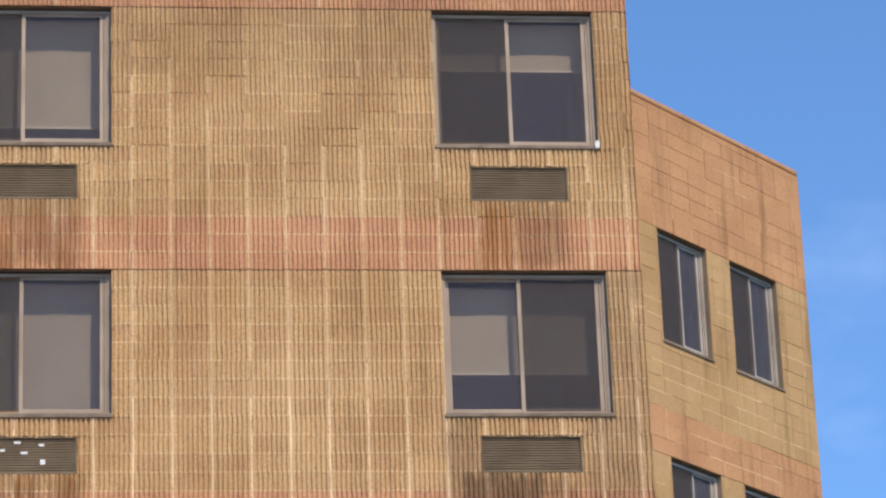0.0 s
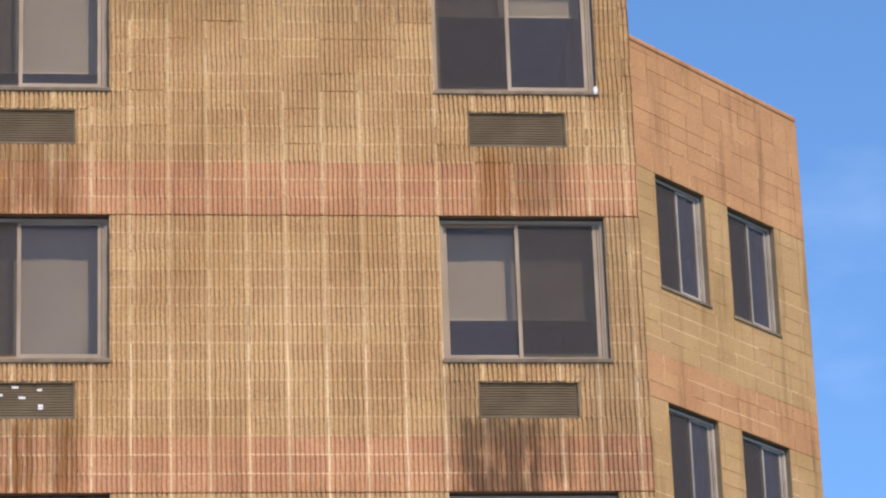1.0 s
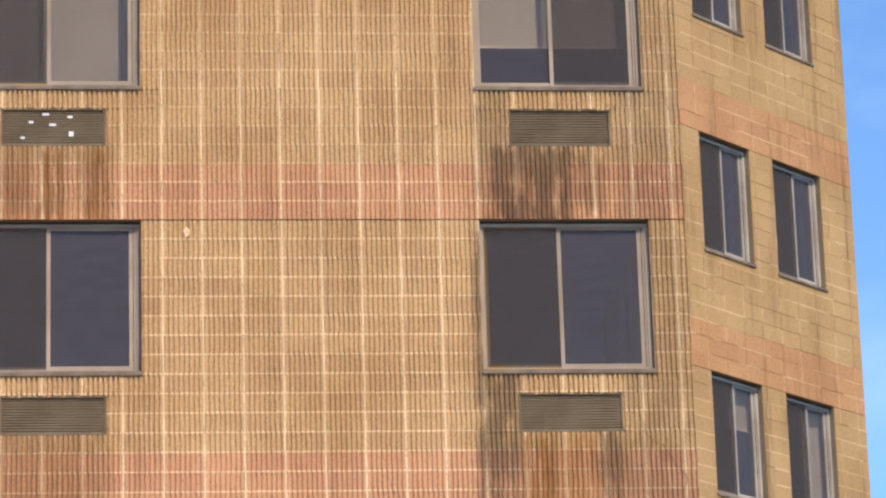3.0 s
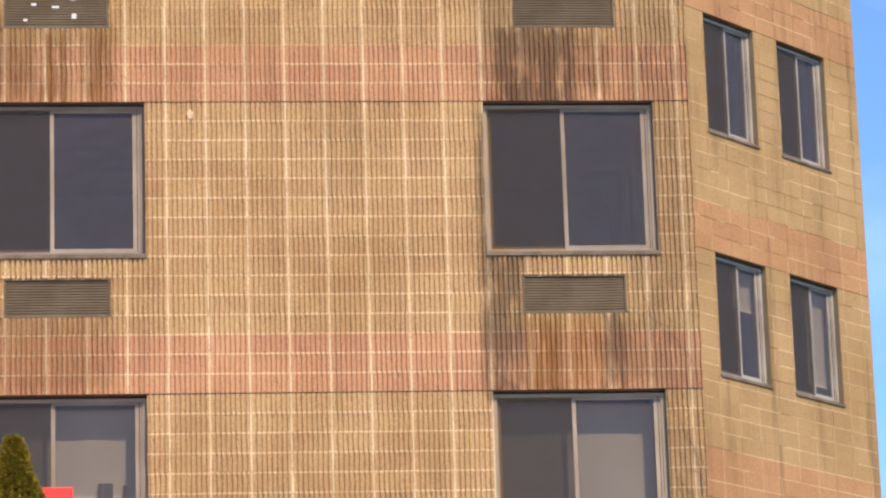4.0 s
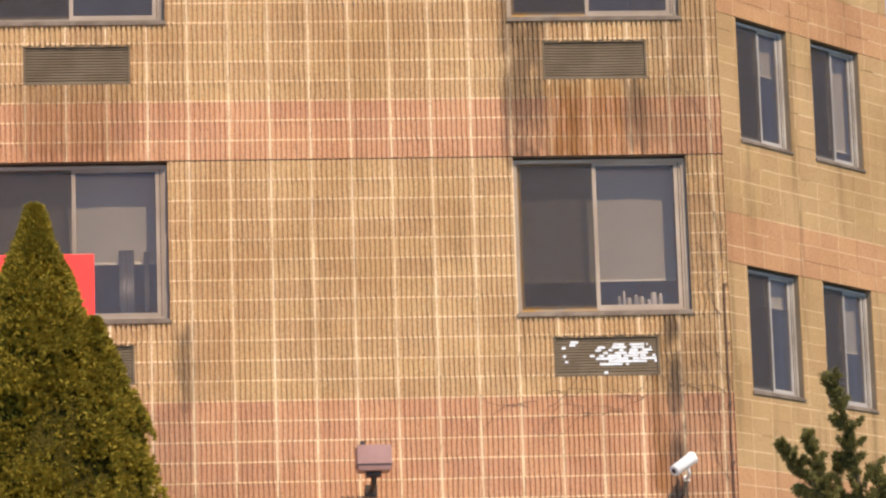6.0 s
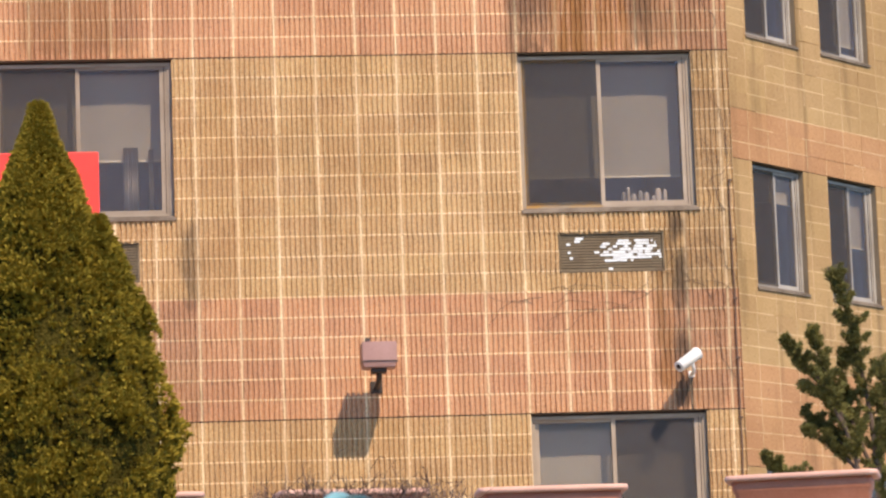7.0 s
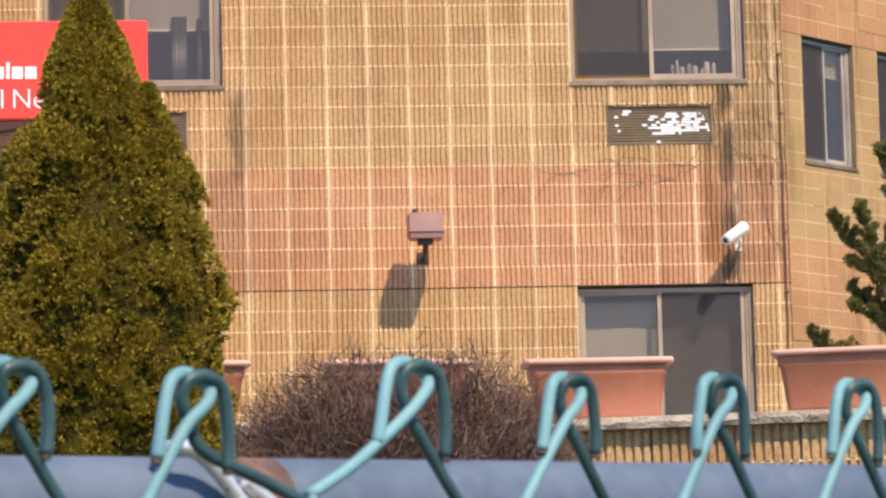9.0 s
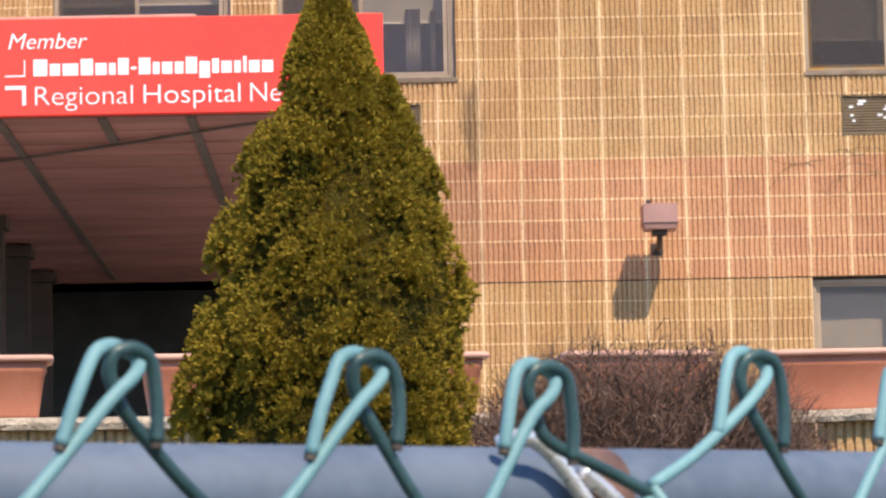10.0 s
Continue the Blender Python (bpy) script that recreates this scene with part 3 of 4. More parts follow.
BLINDS = {  # storey, bay: screen side, drop of the blind or None
    (5, "east"): ("west", 0.355), (4, "east"): ("east", 0.64), (3, "east"): ("west", None), (2, "east"): ("west", 0.745),
    (5, "mid"): ("west", 0.79), (4, "mid"): ("west", 0.98), (3, "mid"): ("west", None), (2, "mid"): ("west", 0.59),
    (5, "west"): ("west", 0.5), (4, "west"): ("west", 0.5), (3, "west"): ("west", None), (2, "west"): ("west", 0.45),
}
count = 0
for (k, bay), (side, drop) in BLINDS.items():
    count += 1
    m = pose(WIN_X[bay], 0.04, L[k] - WIN_H)
    what = "taupe aluminium sliding window of two sashes, " + ("with a blind partly drawn" if drop else "dark and with no blind")
    build_window("window_%d" % count, WIN_W, WIN_H, m, what, side, stained=(k in (2, 3) and bay == "east") or (k == 4 and bay == "mid"))
    if drop:
        build_blind(WIN_W, WIN_H, m, drop, "warm grey roller blind drawn behind the window")
    marks = ()
    if (k, bay) == (2, "east"):
        flake = random.Random(12)
        marks = [(0.17, 0.345, 0.08, 0.02), (0.16, 0.315, 0.06, 0.02), (0.08, 0.30, 0.04, 0.02), (0.11, 0.16, 0.03, 0.02), (0.09, 0.20, 0.03, 0.02), (0.50, 0.05, 0.04, 0.02)]
        for z, x, end in ((0.33, 0.60, 0.95), (0.30, 0.44, 0.98), (0.27, 0.42, 0.99), (0.24, 0.50, 1.0), (0.21, 0.36, 1.02), (0.18, 0.42, 1.03), (0.155, 0.55, 1.035), (0.12, 0.46, 0.75)):
            while x < end:
                wide = flake.uniform(0.03, 0.2) * (2.5 if z < 0.2 else 1.0)
                marks.append((x, z, min(wide, end - x), 0.02))
                x += wide + flake.uniform(0.015, 0.08)
    if (k, bay) == (4, "mid"):
        marks = [(0.42, 0.34, 0.07, 0.03), (0.68, 0.33, 0.05, 0.03), (0.28, 0.25, 0.05, 0.02), (0.49, 0.24, 0.07, 0.02), (0.69, 0.13, 0.05, 0.05), (0.20, 0.1, 0.04, 0.02)]
    build_vent(pose(WIN_X[bay] + 0.345, 0.014, L[k] - 2.255), "brown-grey louvred metal vent in the wall" + (", flaked with white paint" if marks else ""), marks)

build_window("window_%d" % (count + 1), WIN_W, L[1] - TERRACE, pose(WIN_X["east"], 0.04, TERRACE), "tall taupe aluminium sliding window on the terrace", "east")
build_blind(WIN_W, L[1] - TERRACE, pose(WIN_X["east"], 0.04, TERRACE), 0.62, "pale blind drawn low behind the terrace window")


def build_curtain(m, w, h):
    bm = bmesh.new()
    n = 28
    cols = [[bm.verts.new((w * i / n, 0.02 * math.sin(i * 1.5) + 0.008 * math.sin(i * 0.7), z)) for z in (0, h * 0.5, h)] for i in range(n + 1)]
    for a, b in zip(cols, cols[1:]):
        for k in range(2):
            bm.faces.new((a[k], b[k], b[k + 1], a[k + 1]))
    bmesh.ops.solidify(bm, geom=bm.faces[:], thickness=0.002)
    ob = rounded(part("curtain", bm, CURTAIN))
    ob.matrix_world = m
    tagged(ob, "pale gathered curtain hanging inside the window", "curtain")


build_curtain(pose(WIN_X["mid"] + 1.27, 0.24, L[2] - WIN_H + 0.07), 0.15, 0.72)
build_curtain(pose(WIN_X["mid"] + 1.52, 0.24, L[2] - WIN_H + 0.07), 0.05, 0.70)


def build_bottle(m, h, r):
    prof = [(0.0, 0), (0.95 * r, 0.0), (r, 0.015), (r, h * 0.8), (0.8 * r, h * 0.86), (0.8 * r, h), (0.0, h)]
    bm = bmesh.new()
    rings = [[bm.verts.new((max(r, 0.0005) * math.cos(a * math.tau / 10), max(r, 0.0005) * math.sin(a * math.tau / 10), z)) for a in range(10)] for r, z in prof]
    for a, b in zip(rings, rings[1:]):
        for k in range(10):
            bm.faces.new((a[k], a[(k + 1) % 10], b[(k + 1) % 10], b[k]))
    ob = rounded(part("bottle", bm, BOTTLE))
    ob.matrix_world = m
    tagged(ob, "pale bottle standing on the inner window sill", "bottle", "bottles on the window sill")


ledge = part("window_ledge", boxes((WIN_X["east"], WIN_X["east"] + WIN_W, 0.145, 0.32, L[2] - WIN_H, L[2] - WIN_H + 0.07)), ROOM)
tagged(ledge, "plain inner window ledge", "ledge", kind="structure")
for x, h, r in ((1.06, 0.17, 0.02), (1.11, 0.22, 0.016), (1.16, 0.15, 0.03), (1.23, 0.18, 0.026), (1.29, 0.16, 0.03), (1.36, 0.13, 0.022), (1.41, 0.20, 0.034), (1.48, 0.19, 0.022)):
    build_bottle(pose(WIN_X["east"] + x, 0.25, L[2] - WIN_H + 0.07), h, r)

# ---- the angled wing ----
WING = pose(CORNER, 4.935, 0, 0, 0, 45)           # x runs along the wing's face
S0 = (5.807 - CORNER) * math.sqrt(2)
WING_END = S0 + 4.70
WING_W, WING_H = 1.075, 1.545
WING_X = (S0 + 1.305, S0 + 2.895)
wing_holes = []
for k in (1, 2, 3, 4, 5):
    for x in WING_X:
        wing_holes.append((x, x + WING_W, L[k] - WING_H, L[k]))
wing = part("wall_wing", boxes(*[(x0, x1, 0.012, 0.28, z0, z1) for x0, x1, z0, z1 in cut([(0, WING_END, TERRACE, ROOF)], wing_holes)]), CORE)
wing.matrix_world = WING
tagged(wing, "smooth buff and pink concrete block wing turned away from the facade", "wall", kind="structure")
wing_back = part("wall_wing_back", boxes((WING_END - 0.3, WING_END, 0.28, 7.0, TERRACE, ROOF), (0.3, WING_END - 0.3, 3.2, 3.4, TERRACE, ROOF - 0.5), (0.0, 0.25, 0.28, 3.2, TERRACE, ROOF - 0.5)), ROOM)
wing_back.matrix_world = WING
tagged(wing_back, "plain inner and end walls of the wing", "wall", kind="structure")
for k in (1, 2, 3, 4, 5):
    slab = part("floor_wing", boxes((0.25, WING_END - 0.3, 0.28, 3.2, L[k] + 0.12, L[k] + 0.36)), ROOM)
    slab.matrix_world = WING
    tagged(slab, "plain floor slab of the wing", "floor", kind="structure")
coping = part("coping", boxes((0.0, WING_END + 0.003, -0.003, 0.33, ROOF + 0.008, ROOF + 0.085), bevel=0.02), PINK_SMOOTH, wing, "pink block coping of the roof edge")


def wing_blocks():
    rows = {False: [], True: []}
    strips, dark, bare = [], [], {False: [], True: []}
    shared, made = {}, 0
    for pink in (False, True):
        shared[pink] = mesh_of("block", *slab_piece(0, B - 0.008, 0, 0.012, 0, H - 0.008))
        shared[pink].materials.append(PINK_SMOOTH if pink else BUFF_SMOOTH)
    last = int((ROOF - L[1]) / H)
    for row in range(FIRST_ROW, last + 1):
        z0, z1 = L[1] + row * H, min(L[1] + (row + 1) * H, ROOF)
        pink = is_pink(row) or row >= 63
        shift = 0.5 * B
        for col in range(-1, int(WING_END / B) + 1):
            x0, x1 = col * B + shift, (col + 1) * B + shift
            for r in cut([(max(x0, 0.0) + 0.004, min(x1, WING_END) - 0.004, z0 + 0.004, z1 - 0.004)], wing_holes):
                dy = random.uniform(0.0, 0.0015)
                whole = r[1] - r[0] > B - 0.01 and r[3] - r[2] > H - 0.01
                if whole and -2 <= row < 44 and made < 300:
                    ob = new("block", shared[pink])
                    ob.parent = wing
                    ob.location = (r[0], dy, r[2])
                    made += 1
                    continue
                rows[pink].append(slab_piece(r[0], r[1], dy, 0.012, r[2], r[3]))
        for r in cut([(0, WING_END, z0 - 0.004, z0 + 0.004)], wing_holes):
            if row in LINES:
                # storey joint of the wing, shadow line likewise in the colour
                dark.append(slab_piece(r[0], r[1], 0.009, 0.0118, r[2], r[3]))
                continue
            # the pale mortar is left in stretches, more of it below than above
            x = r[0]
            while x < r[1] - 0.001:
                end = min(x + random.uniform(0.15, 0.75), r[1])
                end = r[1] if r[1] - end < 0.05 else end
                pale = random.random() < 0.95 - 0.85 * min(max((row - 14) / 44, 0), 1)
                half = random.uniform(0.0034, 0.006)
                (strips if pale else bare[pink]).append(slab_piece(x, end, -0.0004 if pale else random.uniform(0.0, 0.008), 0.0118, z0 - (half if pale else 0.004), z0 + (half if pale else 0.004)))
                x = end
        for col in range(0, int(WING_END / B) + 1):
            x = col * B + shift
            if 0.05 < x < WING_END - 0.05:
                for r in cut([(x - 0.004, x + 0.004, z0 + 0.004, z1 - 0.004)], wing_holes):
                    pale = random.random() < 0.9 - 0.75 * min(max((row - 14) / 44, 0), 1)
                    (strips if pale else bare[pink]).append(slab_piece(r[0], r[1], -0.0004 if pale else random.uniform(0.0, 0.008), 0.0118, r[2], r[3]))
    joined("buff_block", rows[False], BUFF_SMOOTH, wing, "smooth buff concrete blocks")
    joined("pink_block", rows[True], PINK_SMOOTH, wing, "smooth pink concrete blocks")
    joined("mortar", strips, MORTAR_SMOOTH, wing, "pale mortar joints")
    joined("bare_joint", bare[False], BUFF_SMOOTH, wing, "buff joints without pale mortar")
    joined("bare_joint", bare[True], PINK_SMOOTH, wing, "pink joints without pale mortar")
    joined("expansion_joint", dark, NEAR_BLACK, wing, "recessed joint at each storey, its shadow put into dark colour")


wing_blocks()
for k in (1, 2, 3, 4, 5):
    for i, x in enumerate(WING_X):
        count += 1
        m = WING @ pose(x, 0.04, L[k] - WING_H)
        build_window("window_%d" % (count + 1), WING_W, WING_H, m, "narrow grey aluminium sliding window in the wing", "west", metal=ALU_GREY, split=0.53)
        drop = {(3, 0): 0.36, (3, 1): 0.82, (2, 1): 0.50, (2, 0): 0.25}.get((k, i))
        if drop:
            build_blind(WING_W, WING_H, m, drop, "grey roller blind hanging behind the wing's window", x0=0.60, x1=1.06, y=0.16)

# ---- entrance canopy with its sign ----
CAN_Y0, CAN_Y1, CAN_X0, CAN_X1 = -10.28, 0.0, -9.0, -0.92


def lettering(text, size, shear=0.0, bold=0.0):
    cu = bpy.data.curves.new("lettering", "FONT")
    cu.body, cu.size, cu.shear, cu.extrude, cu.offset = text, size, shear, 0.003, bold
    ob = new("lettering", cu)
    me = bpy.data.meshes.new_from_object(ob.evaluated_get(bpy.context.evaluated_depsgraph_get()))
    bpy.data.objects.remove(ob)
    return me


def build_canopy():
    can = thing("entrance_canopy", pose(0, 0, 0), "flat entrance canopy with a red fascia and a mauve panelled soffit", "canopy")
    part("roof", boxes((CAN_X0, CAN_X1, CAN_Y0, CAN_Y1, 5.70, 6.26)), SOFFIT, can, "mauve painted canopy body")
    part("cap", boxes((CAN_X0, -2.2, CAN_Y0 - 0.03, CAN_Y0 + 0.4, 6.294, 6.318), bevel=0.008), PLANTER_RIM, can, "pale pink edging on the roof")
    y = CAN_Y0 + 0.03
    n = 0
    while y < -0.05:
        d = 0.30
        part("soffit_plank", boxes((CAN_X0, CAN_X1, y, min(y + d - 0.012, -0.02), 5.60 + 0.004 * (n % 2), 5.695)), SOFFIT, can)
        y, n = y + d, n + 1
    for x, y0, y1 in ((-3.60, CAN_Y0 + 0.03, -0.5), (-2.87, CAN_Y0 + 0.03, -9.15), (-2.25, CAN_Y0 + 0.03, -3.0), (-5.2, CAN_Y0 + 0.03, -0.5), (-6.8, CAN_Y0 + 0.03, -0.5)):
        part("batten", boxes((x - 0.032, x + 0.032, y0, y1, 5.582, 5.602)), SOFFIT_SEAM, can, "dark batten across the soffit")
    bm = bmesh.new()
    tube(bm, curve_points([(-4.6, -7.9, 5.585), (-3.8, -8.42, 5.58), (-2.8, -9.2, 5.575), (-1.82, -9.96, 5.585), (-1.1, -10.2, 5.59)], 5), 0.012, 6)
    part("cable", bm, SOFFIT_SEAM, can, "dark cable clipped under the soffit")
    sign = thing("sign_board", pose(0, CAN_Y0 - 0.05, 5.607), "bright red enamel sign board with white lettering", "sign")
    part("board", boxes((CAN_X0, CAN_X1 + 0.03, -0.02, 0.05, 0.0, 0.685), bevel=0.006), RED, sign)
    ob = placed("lettering", lettering("Member", 0.162, 0.25, -0.001), WHITE, sign, "white slanted lettering")
    ob.matrix_local = pose(-3.525, -0.022, 0.472, 90, 0, 0)
    for word, x, wide in (("Regional", -3.345, 0.70), ("Hospital", -2.587, 0.693), ("Network", -1.84, 0.70)):
        me = lettering(word, 0.196, 0.0, -0.0022)
        ob = placed("lettering", me, WHITE, sign, "white upright lettering")
        ob.matrix_local = pose(x, -0.022, 0.072, 90, 0, 0) @ Matrix.Diagonal((wide / max(v.co.x for v in me.vertices), 1, 1, 1))
    # the name stands as a row of plain bars: width, foot and head of each
    tall, low, deep = (0.0, 0.118), (0.0, 0.086), (-0.032, 0.086)
    row = [(1.25, tall), (1.0, low), (1.4, low), (1.15, tall), (1.05, low), (0.7, low), (1.0, tall), (0.6, (0.036, 0.056)), (1.1, tall), (0.7, low), (1.0, low),
           (0.85, low), (1.05, tall), (1.0, deep), (0.7, (0.0, 0.104)), (1.0, low), (0.7, low), (0.45, tall), (1.0, low), (1.05, low)]
    unit = 1.69 / sum(w for w, _ in row)
    x = -3.345
    for w, (foot, head) in row:
        part("name_bar", boxes((x + 0.008, x + w * unit - 0.008, -0.024, -0.02, 0.278 + foot, 0.278 + head), bevel=0.0015), WHITE, sign, "plain white bar")
        x += w * unit
    part("corner_mark", boxes((-3.535, -3.395, -0.024, -0.02, 0.276, 0.286), (-3.403, -3.395, -0.024, -0.02, 0.286, 0.395)), WHITE, sign, "thin white corner")
    part("corner_mark", boxes((-3.535, -3.39, -0.024, -0.02, 0.185, 0.212), (-3.417, -3.39, -0.024, -0.02, 0.075, 0.185)), WHITE, sign, "thick white corner")


build_canopy()
# entrance front, coloured as dark as the shade under the canopy
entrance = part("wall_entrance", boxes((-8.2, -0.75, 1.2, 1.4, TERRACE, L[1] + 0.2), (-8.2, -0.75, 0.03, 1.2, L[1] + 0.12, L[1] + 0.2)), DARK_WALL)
tagged(entrance, "recessed entrance front, canopy shade put into its near-black colour", "wall", kind="structure")


def build_pillar(m):
    p = thing("pillar", m, "brown painted square pillar under the canopy", "pillar", "pillars under the canopy")
    part("shaft", boxes((-0.12, 0.12, -0.12, 0.12, 0.05, 5.60 - TERRACE - 0.12), bevel=0.01), PILLAR, p)
    part("base", boxes((-0.16, 0.16, -0.16, 0.16, 0.0, 0.05), bevel=0.006), PILLAR, p)
    part("capital", boxes((-0.16, 0.16, -0.16, 0.16, 5.60 - TERRACE - 0.12, 5.60 - TERRACE - 0.02), bevel=0.006), PILLAR, p)
    return p


pillar = build_pillar(pose(-4.25, -1.2, TERRACE))
for y in (-3.2, -5.2):
    copy_thing(pillar, pose(-4.25, y, TERRACE))

# ---- lamp and camera on the wall ----


def build_wall_lamp():
    lamp = thing("wall_lamp", pose(1.73, 0, L[1] + 0.57), "boxy mauve floodlight on a dark bracket on the wall", "lamp")
    bm = bmesh.new()
    top = [(-0.168, -0.60), (0.168, -0.60), (0.168, -0.30), (-0.168, -0.30)]
    low = [(-0.155, -0.585), (0.155, -0.585), (0.155, -0.32), (-0.155, -0.32)]
    a = [bm.verts.new((x, y, 0.11)) for x, y in top]
    b = [bm.verts.new((x, y, -0.08)) for x, y in top]
    c = [bm.verts.new((x, y, -0.14)) for x, y in low]
    bm.faces.new(a)
    bm.faces.new(c[::-1])
    for p, q in ((a, b), (b, c)):
        for k in range(4):
            bm.faces.new((q[k], q[(k + 1) % 4], p[(k + 1) % 4], p[k]))
    bmesh.ops.bevel(bm, geom=bm.edges[:], offset=0.006, segments=2, affect="EDGES")
    housing = part("housing", bm, LAMP, lamp)
    part("trim", boxes((-0.171, 0.171, -0.603, -0.297, -0.088, -0.076)), LAMP_DARK, housing, "dark seam round the housing")
    part("knuckle", boxes((-0.08, 0.07, -0.52, -0.36, -0.185, -0.141), bevel=0.008), LAMP_DARK, lamp, "dark swivel joint")
    bm = bmesh.new()
    tube(bm, curve_points([(0.0, -0.44, -0.16), (0.0, -0.40, -0.24), (0.0, -0.2, -0.27), (0.0, 0.0, -0.27)], 5), 0.028, 10)
    rounded(part("arm", bm, LAMP_DARK, lamp, "dark curved arm"))
    part("wall_plate", boxes((-0.06, 0.06, -0.012, 0.004, -0.33, -0.21), bevel=0.004), LAMP_DARK, lamp)
    part("photocell", boxes((-0.13, -0.08, -0.46, -0.40, 0.111, 0.165), bevel=0.008), LAMP_DARK, lamp, "small sensor on top")


build_wall_lamp()


def build_cctv():
    c = thing("security_camera", pose(4.82, 0, L[1] + 0.445), "white bullet camera on a wall bracket", "security camera")
    bm = bmesh.new()
    rear, front = Vector((0.085, -0.20, 0.085)), Vector((-0.115, -0.36, -0.055))
    tube(bm, [rear, rear.lerp(front, 0.04), rear.lerp(front, 0.96), front], 0.052, 16, 0.8)
    body = rounded(part("body", bm, CCTV, c))
    axis = (front - rear).normalized()
    bm = bmesh.new()
    tube(bm, [rear.lerp(front, -0.05), rear.lerp(front, -0.02), rear.lerp(front, 1.02), rear.lerp(front, 1.03)], 0.068, 18, 0.72)
    rounded(part("sun_shield", bm, CCTV, body, "white curved hood"))
    bm = bmesh.new()
    tube(bm, [front + axis * 0.010, front + axis * 0.0135], 0.026, 14)
    part("lens", bm, NEAR_BLACK, body, "black lens window")
    bm = bmesh.new()
    tube(bm, curve_points([(0.03, -0.26, 0.0), (0.05, -0.22, -0.07), (0.06, -0.1, -0.09), (0.06, 0.0, -0.09)], 5), 0.02, 10)
    rounded(part("bracket", bm, CCTV, c))
    part("junction_plate", boxes((0.03, 0.09, -0.02, 0.004, -0.12, -0.06), bevel=0.005), CCTV, c)
    bm = bmesh.new()
    tube(bm, curve_points([(0.06, -0.006, -0.12), (0.06, -0.008, -0.26), (0.05, -0.008, -0.36), (0.06, -0.006, -0.44)], 6), 0.004, 6)
    part("cable", bm, LAMP_DARK, c, "thin dark cable")


build_cctv()

# ---- terrace wall with its stone cap and planters ----
KINK = Vector((1.45, -15.58))
WEST_END, EAST_END = Vector((-6.0, -16.55)), Vector((6.5, -16.95))
CAP_Z = 3.05


def run_pose(a, b):
    return pose(a.x, a.y, 0, 0, 0, math.degrees(math.atan2(b.y - a.y, b.x - a.x))), (b - a).length


def build_terrace_wall(name, a, b):
    m, length = run_pose(a, b)
    wall = part(name, boxes((0, length, 0.03, 0.28, 1.2, CAP_Z - 0.07)), CORE)
    wall.matrix_world = m
    tagged(wall, "low ribbed buff block terrace wall with a rough stone cap", "wall", kind="structure")
    pieces, strips = [], []
    for row in range(9):
        z1 = CAP_Z - 0.07 - row * H
        n = int(length / B) + 1
        for i in range(n):
            x0, x1 = i * B + 0.005, min((i + 1) * B - 0.005, length)
            if x1 - x0 > 0.03:
                pieces.append(ribbed(x0, x1, z1 - H + 0.008, z1 - 0.002, random.uniform(-0.002, 0.002)))
        strips.append(slab_piece(0, length, 0.006, 0.029, z1 - H - 0.004, z1 - H + 0.008))
    joined("block", pieces, BUFF, wall, "ribbed buff blocks")
    joined("mortar", strips, MORTAR, wall, "cream mortar joints")
    x = 0.0
    while x < length - 0.05:
        w = min(random.uniform(0.55, 0.95), length - x)
        bm = bmesh.new()
        nx = max(3, int(w / 0.05))
        rows = []
        for i in range(nx + 1):
            px = x + 0.004 + (w - 0.008) * i / nx
            j = [random.uniform(-0.007, 0.007) for _ in range(4)]
            rows.append([bm.verts.new(p) for p in ((px, -0.055 + j[0], CAP_Z - 0.068), (px, -0.065 + j[1], CAP_Z - 0.036 + j[3]), (px, -0.05 + j[2], CAP_Z - 0.006), (px, -0.02, CAP_Z), (px, 0.33, CAP_Z), (px, 0.33, CAP_Z - 0.068))])
        for p, q in zip(rows, rows[1:]):
            for k in range(6):
                bm.faces.new((p[k], q[k], q[(k + 1) % 6], p[(k + 1) % 6]))
        bm.faces.new(rows[0][::-1])
        bm.faces.new(rows[-1])
        part("cap_stone", bm, STONE, wall)
        x += w


build_terrace_wall("wall_terrace_west", WEST_END, KINK)
build_terrace_wall("wall_terrace_east", KINK, EAST_END)


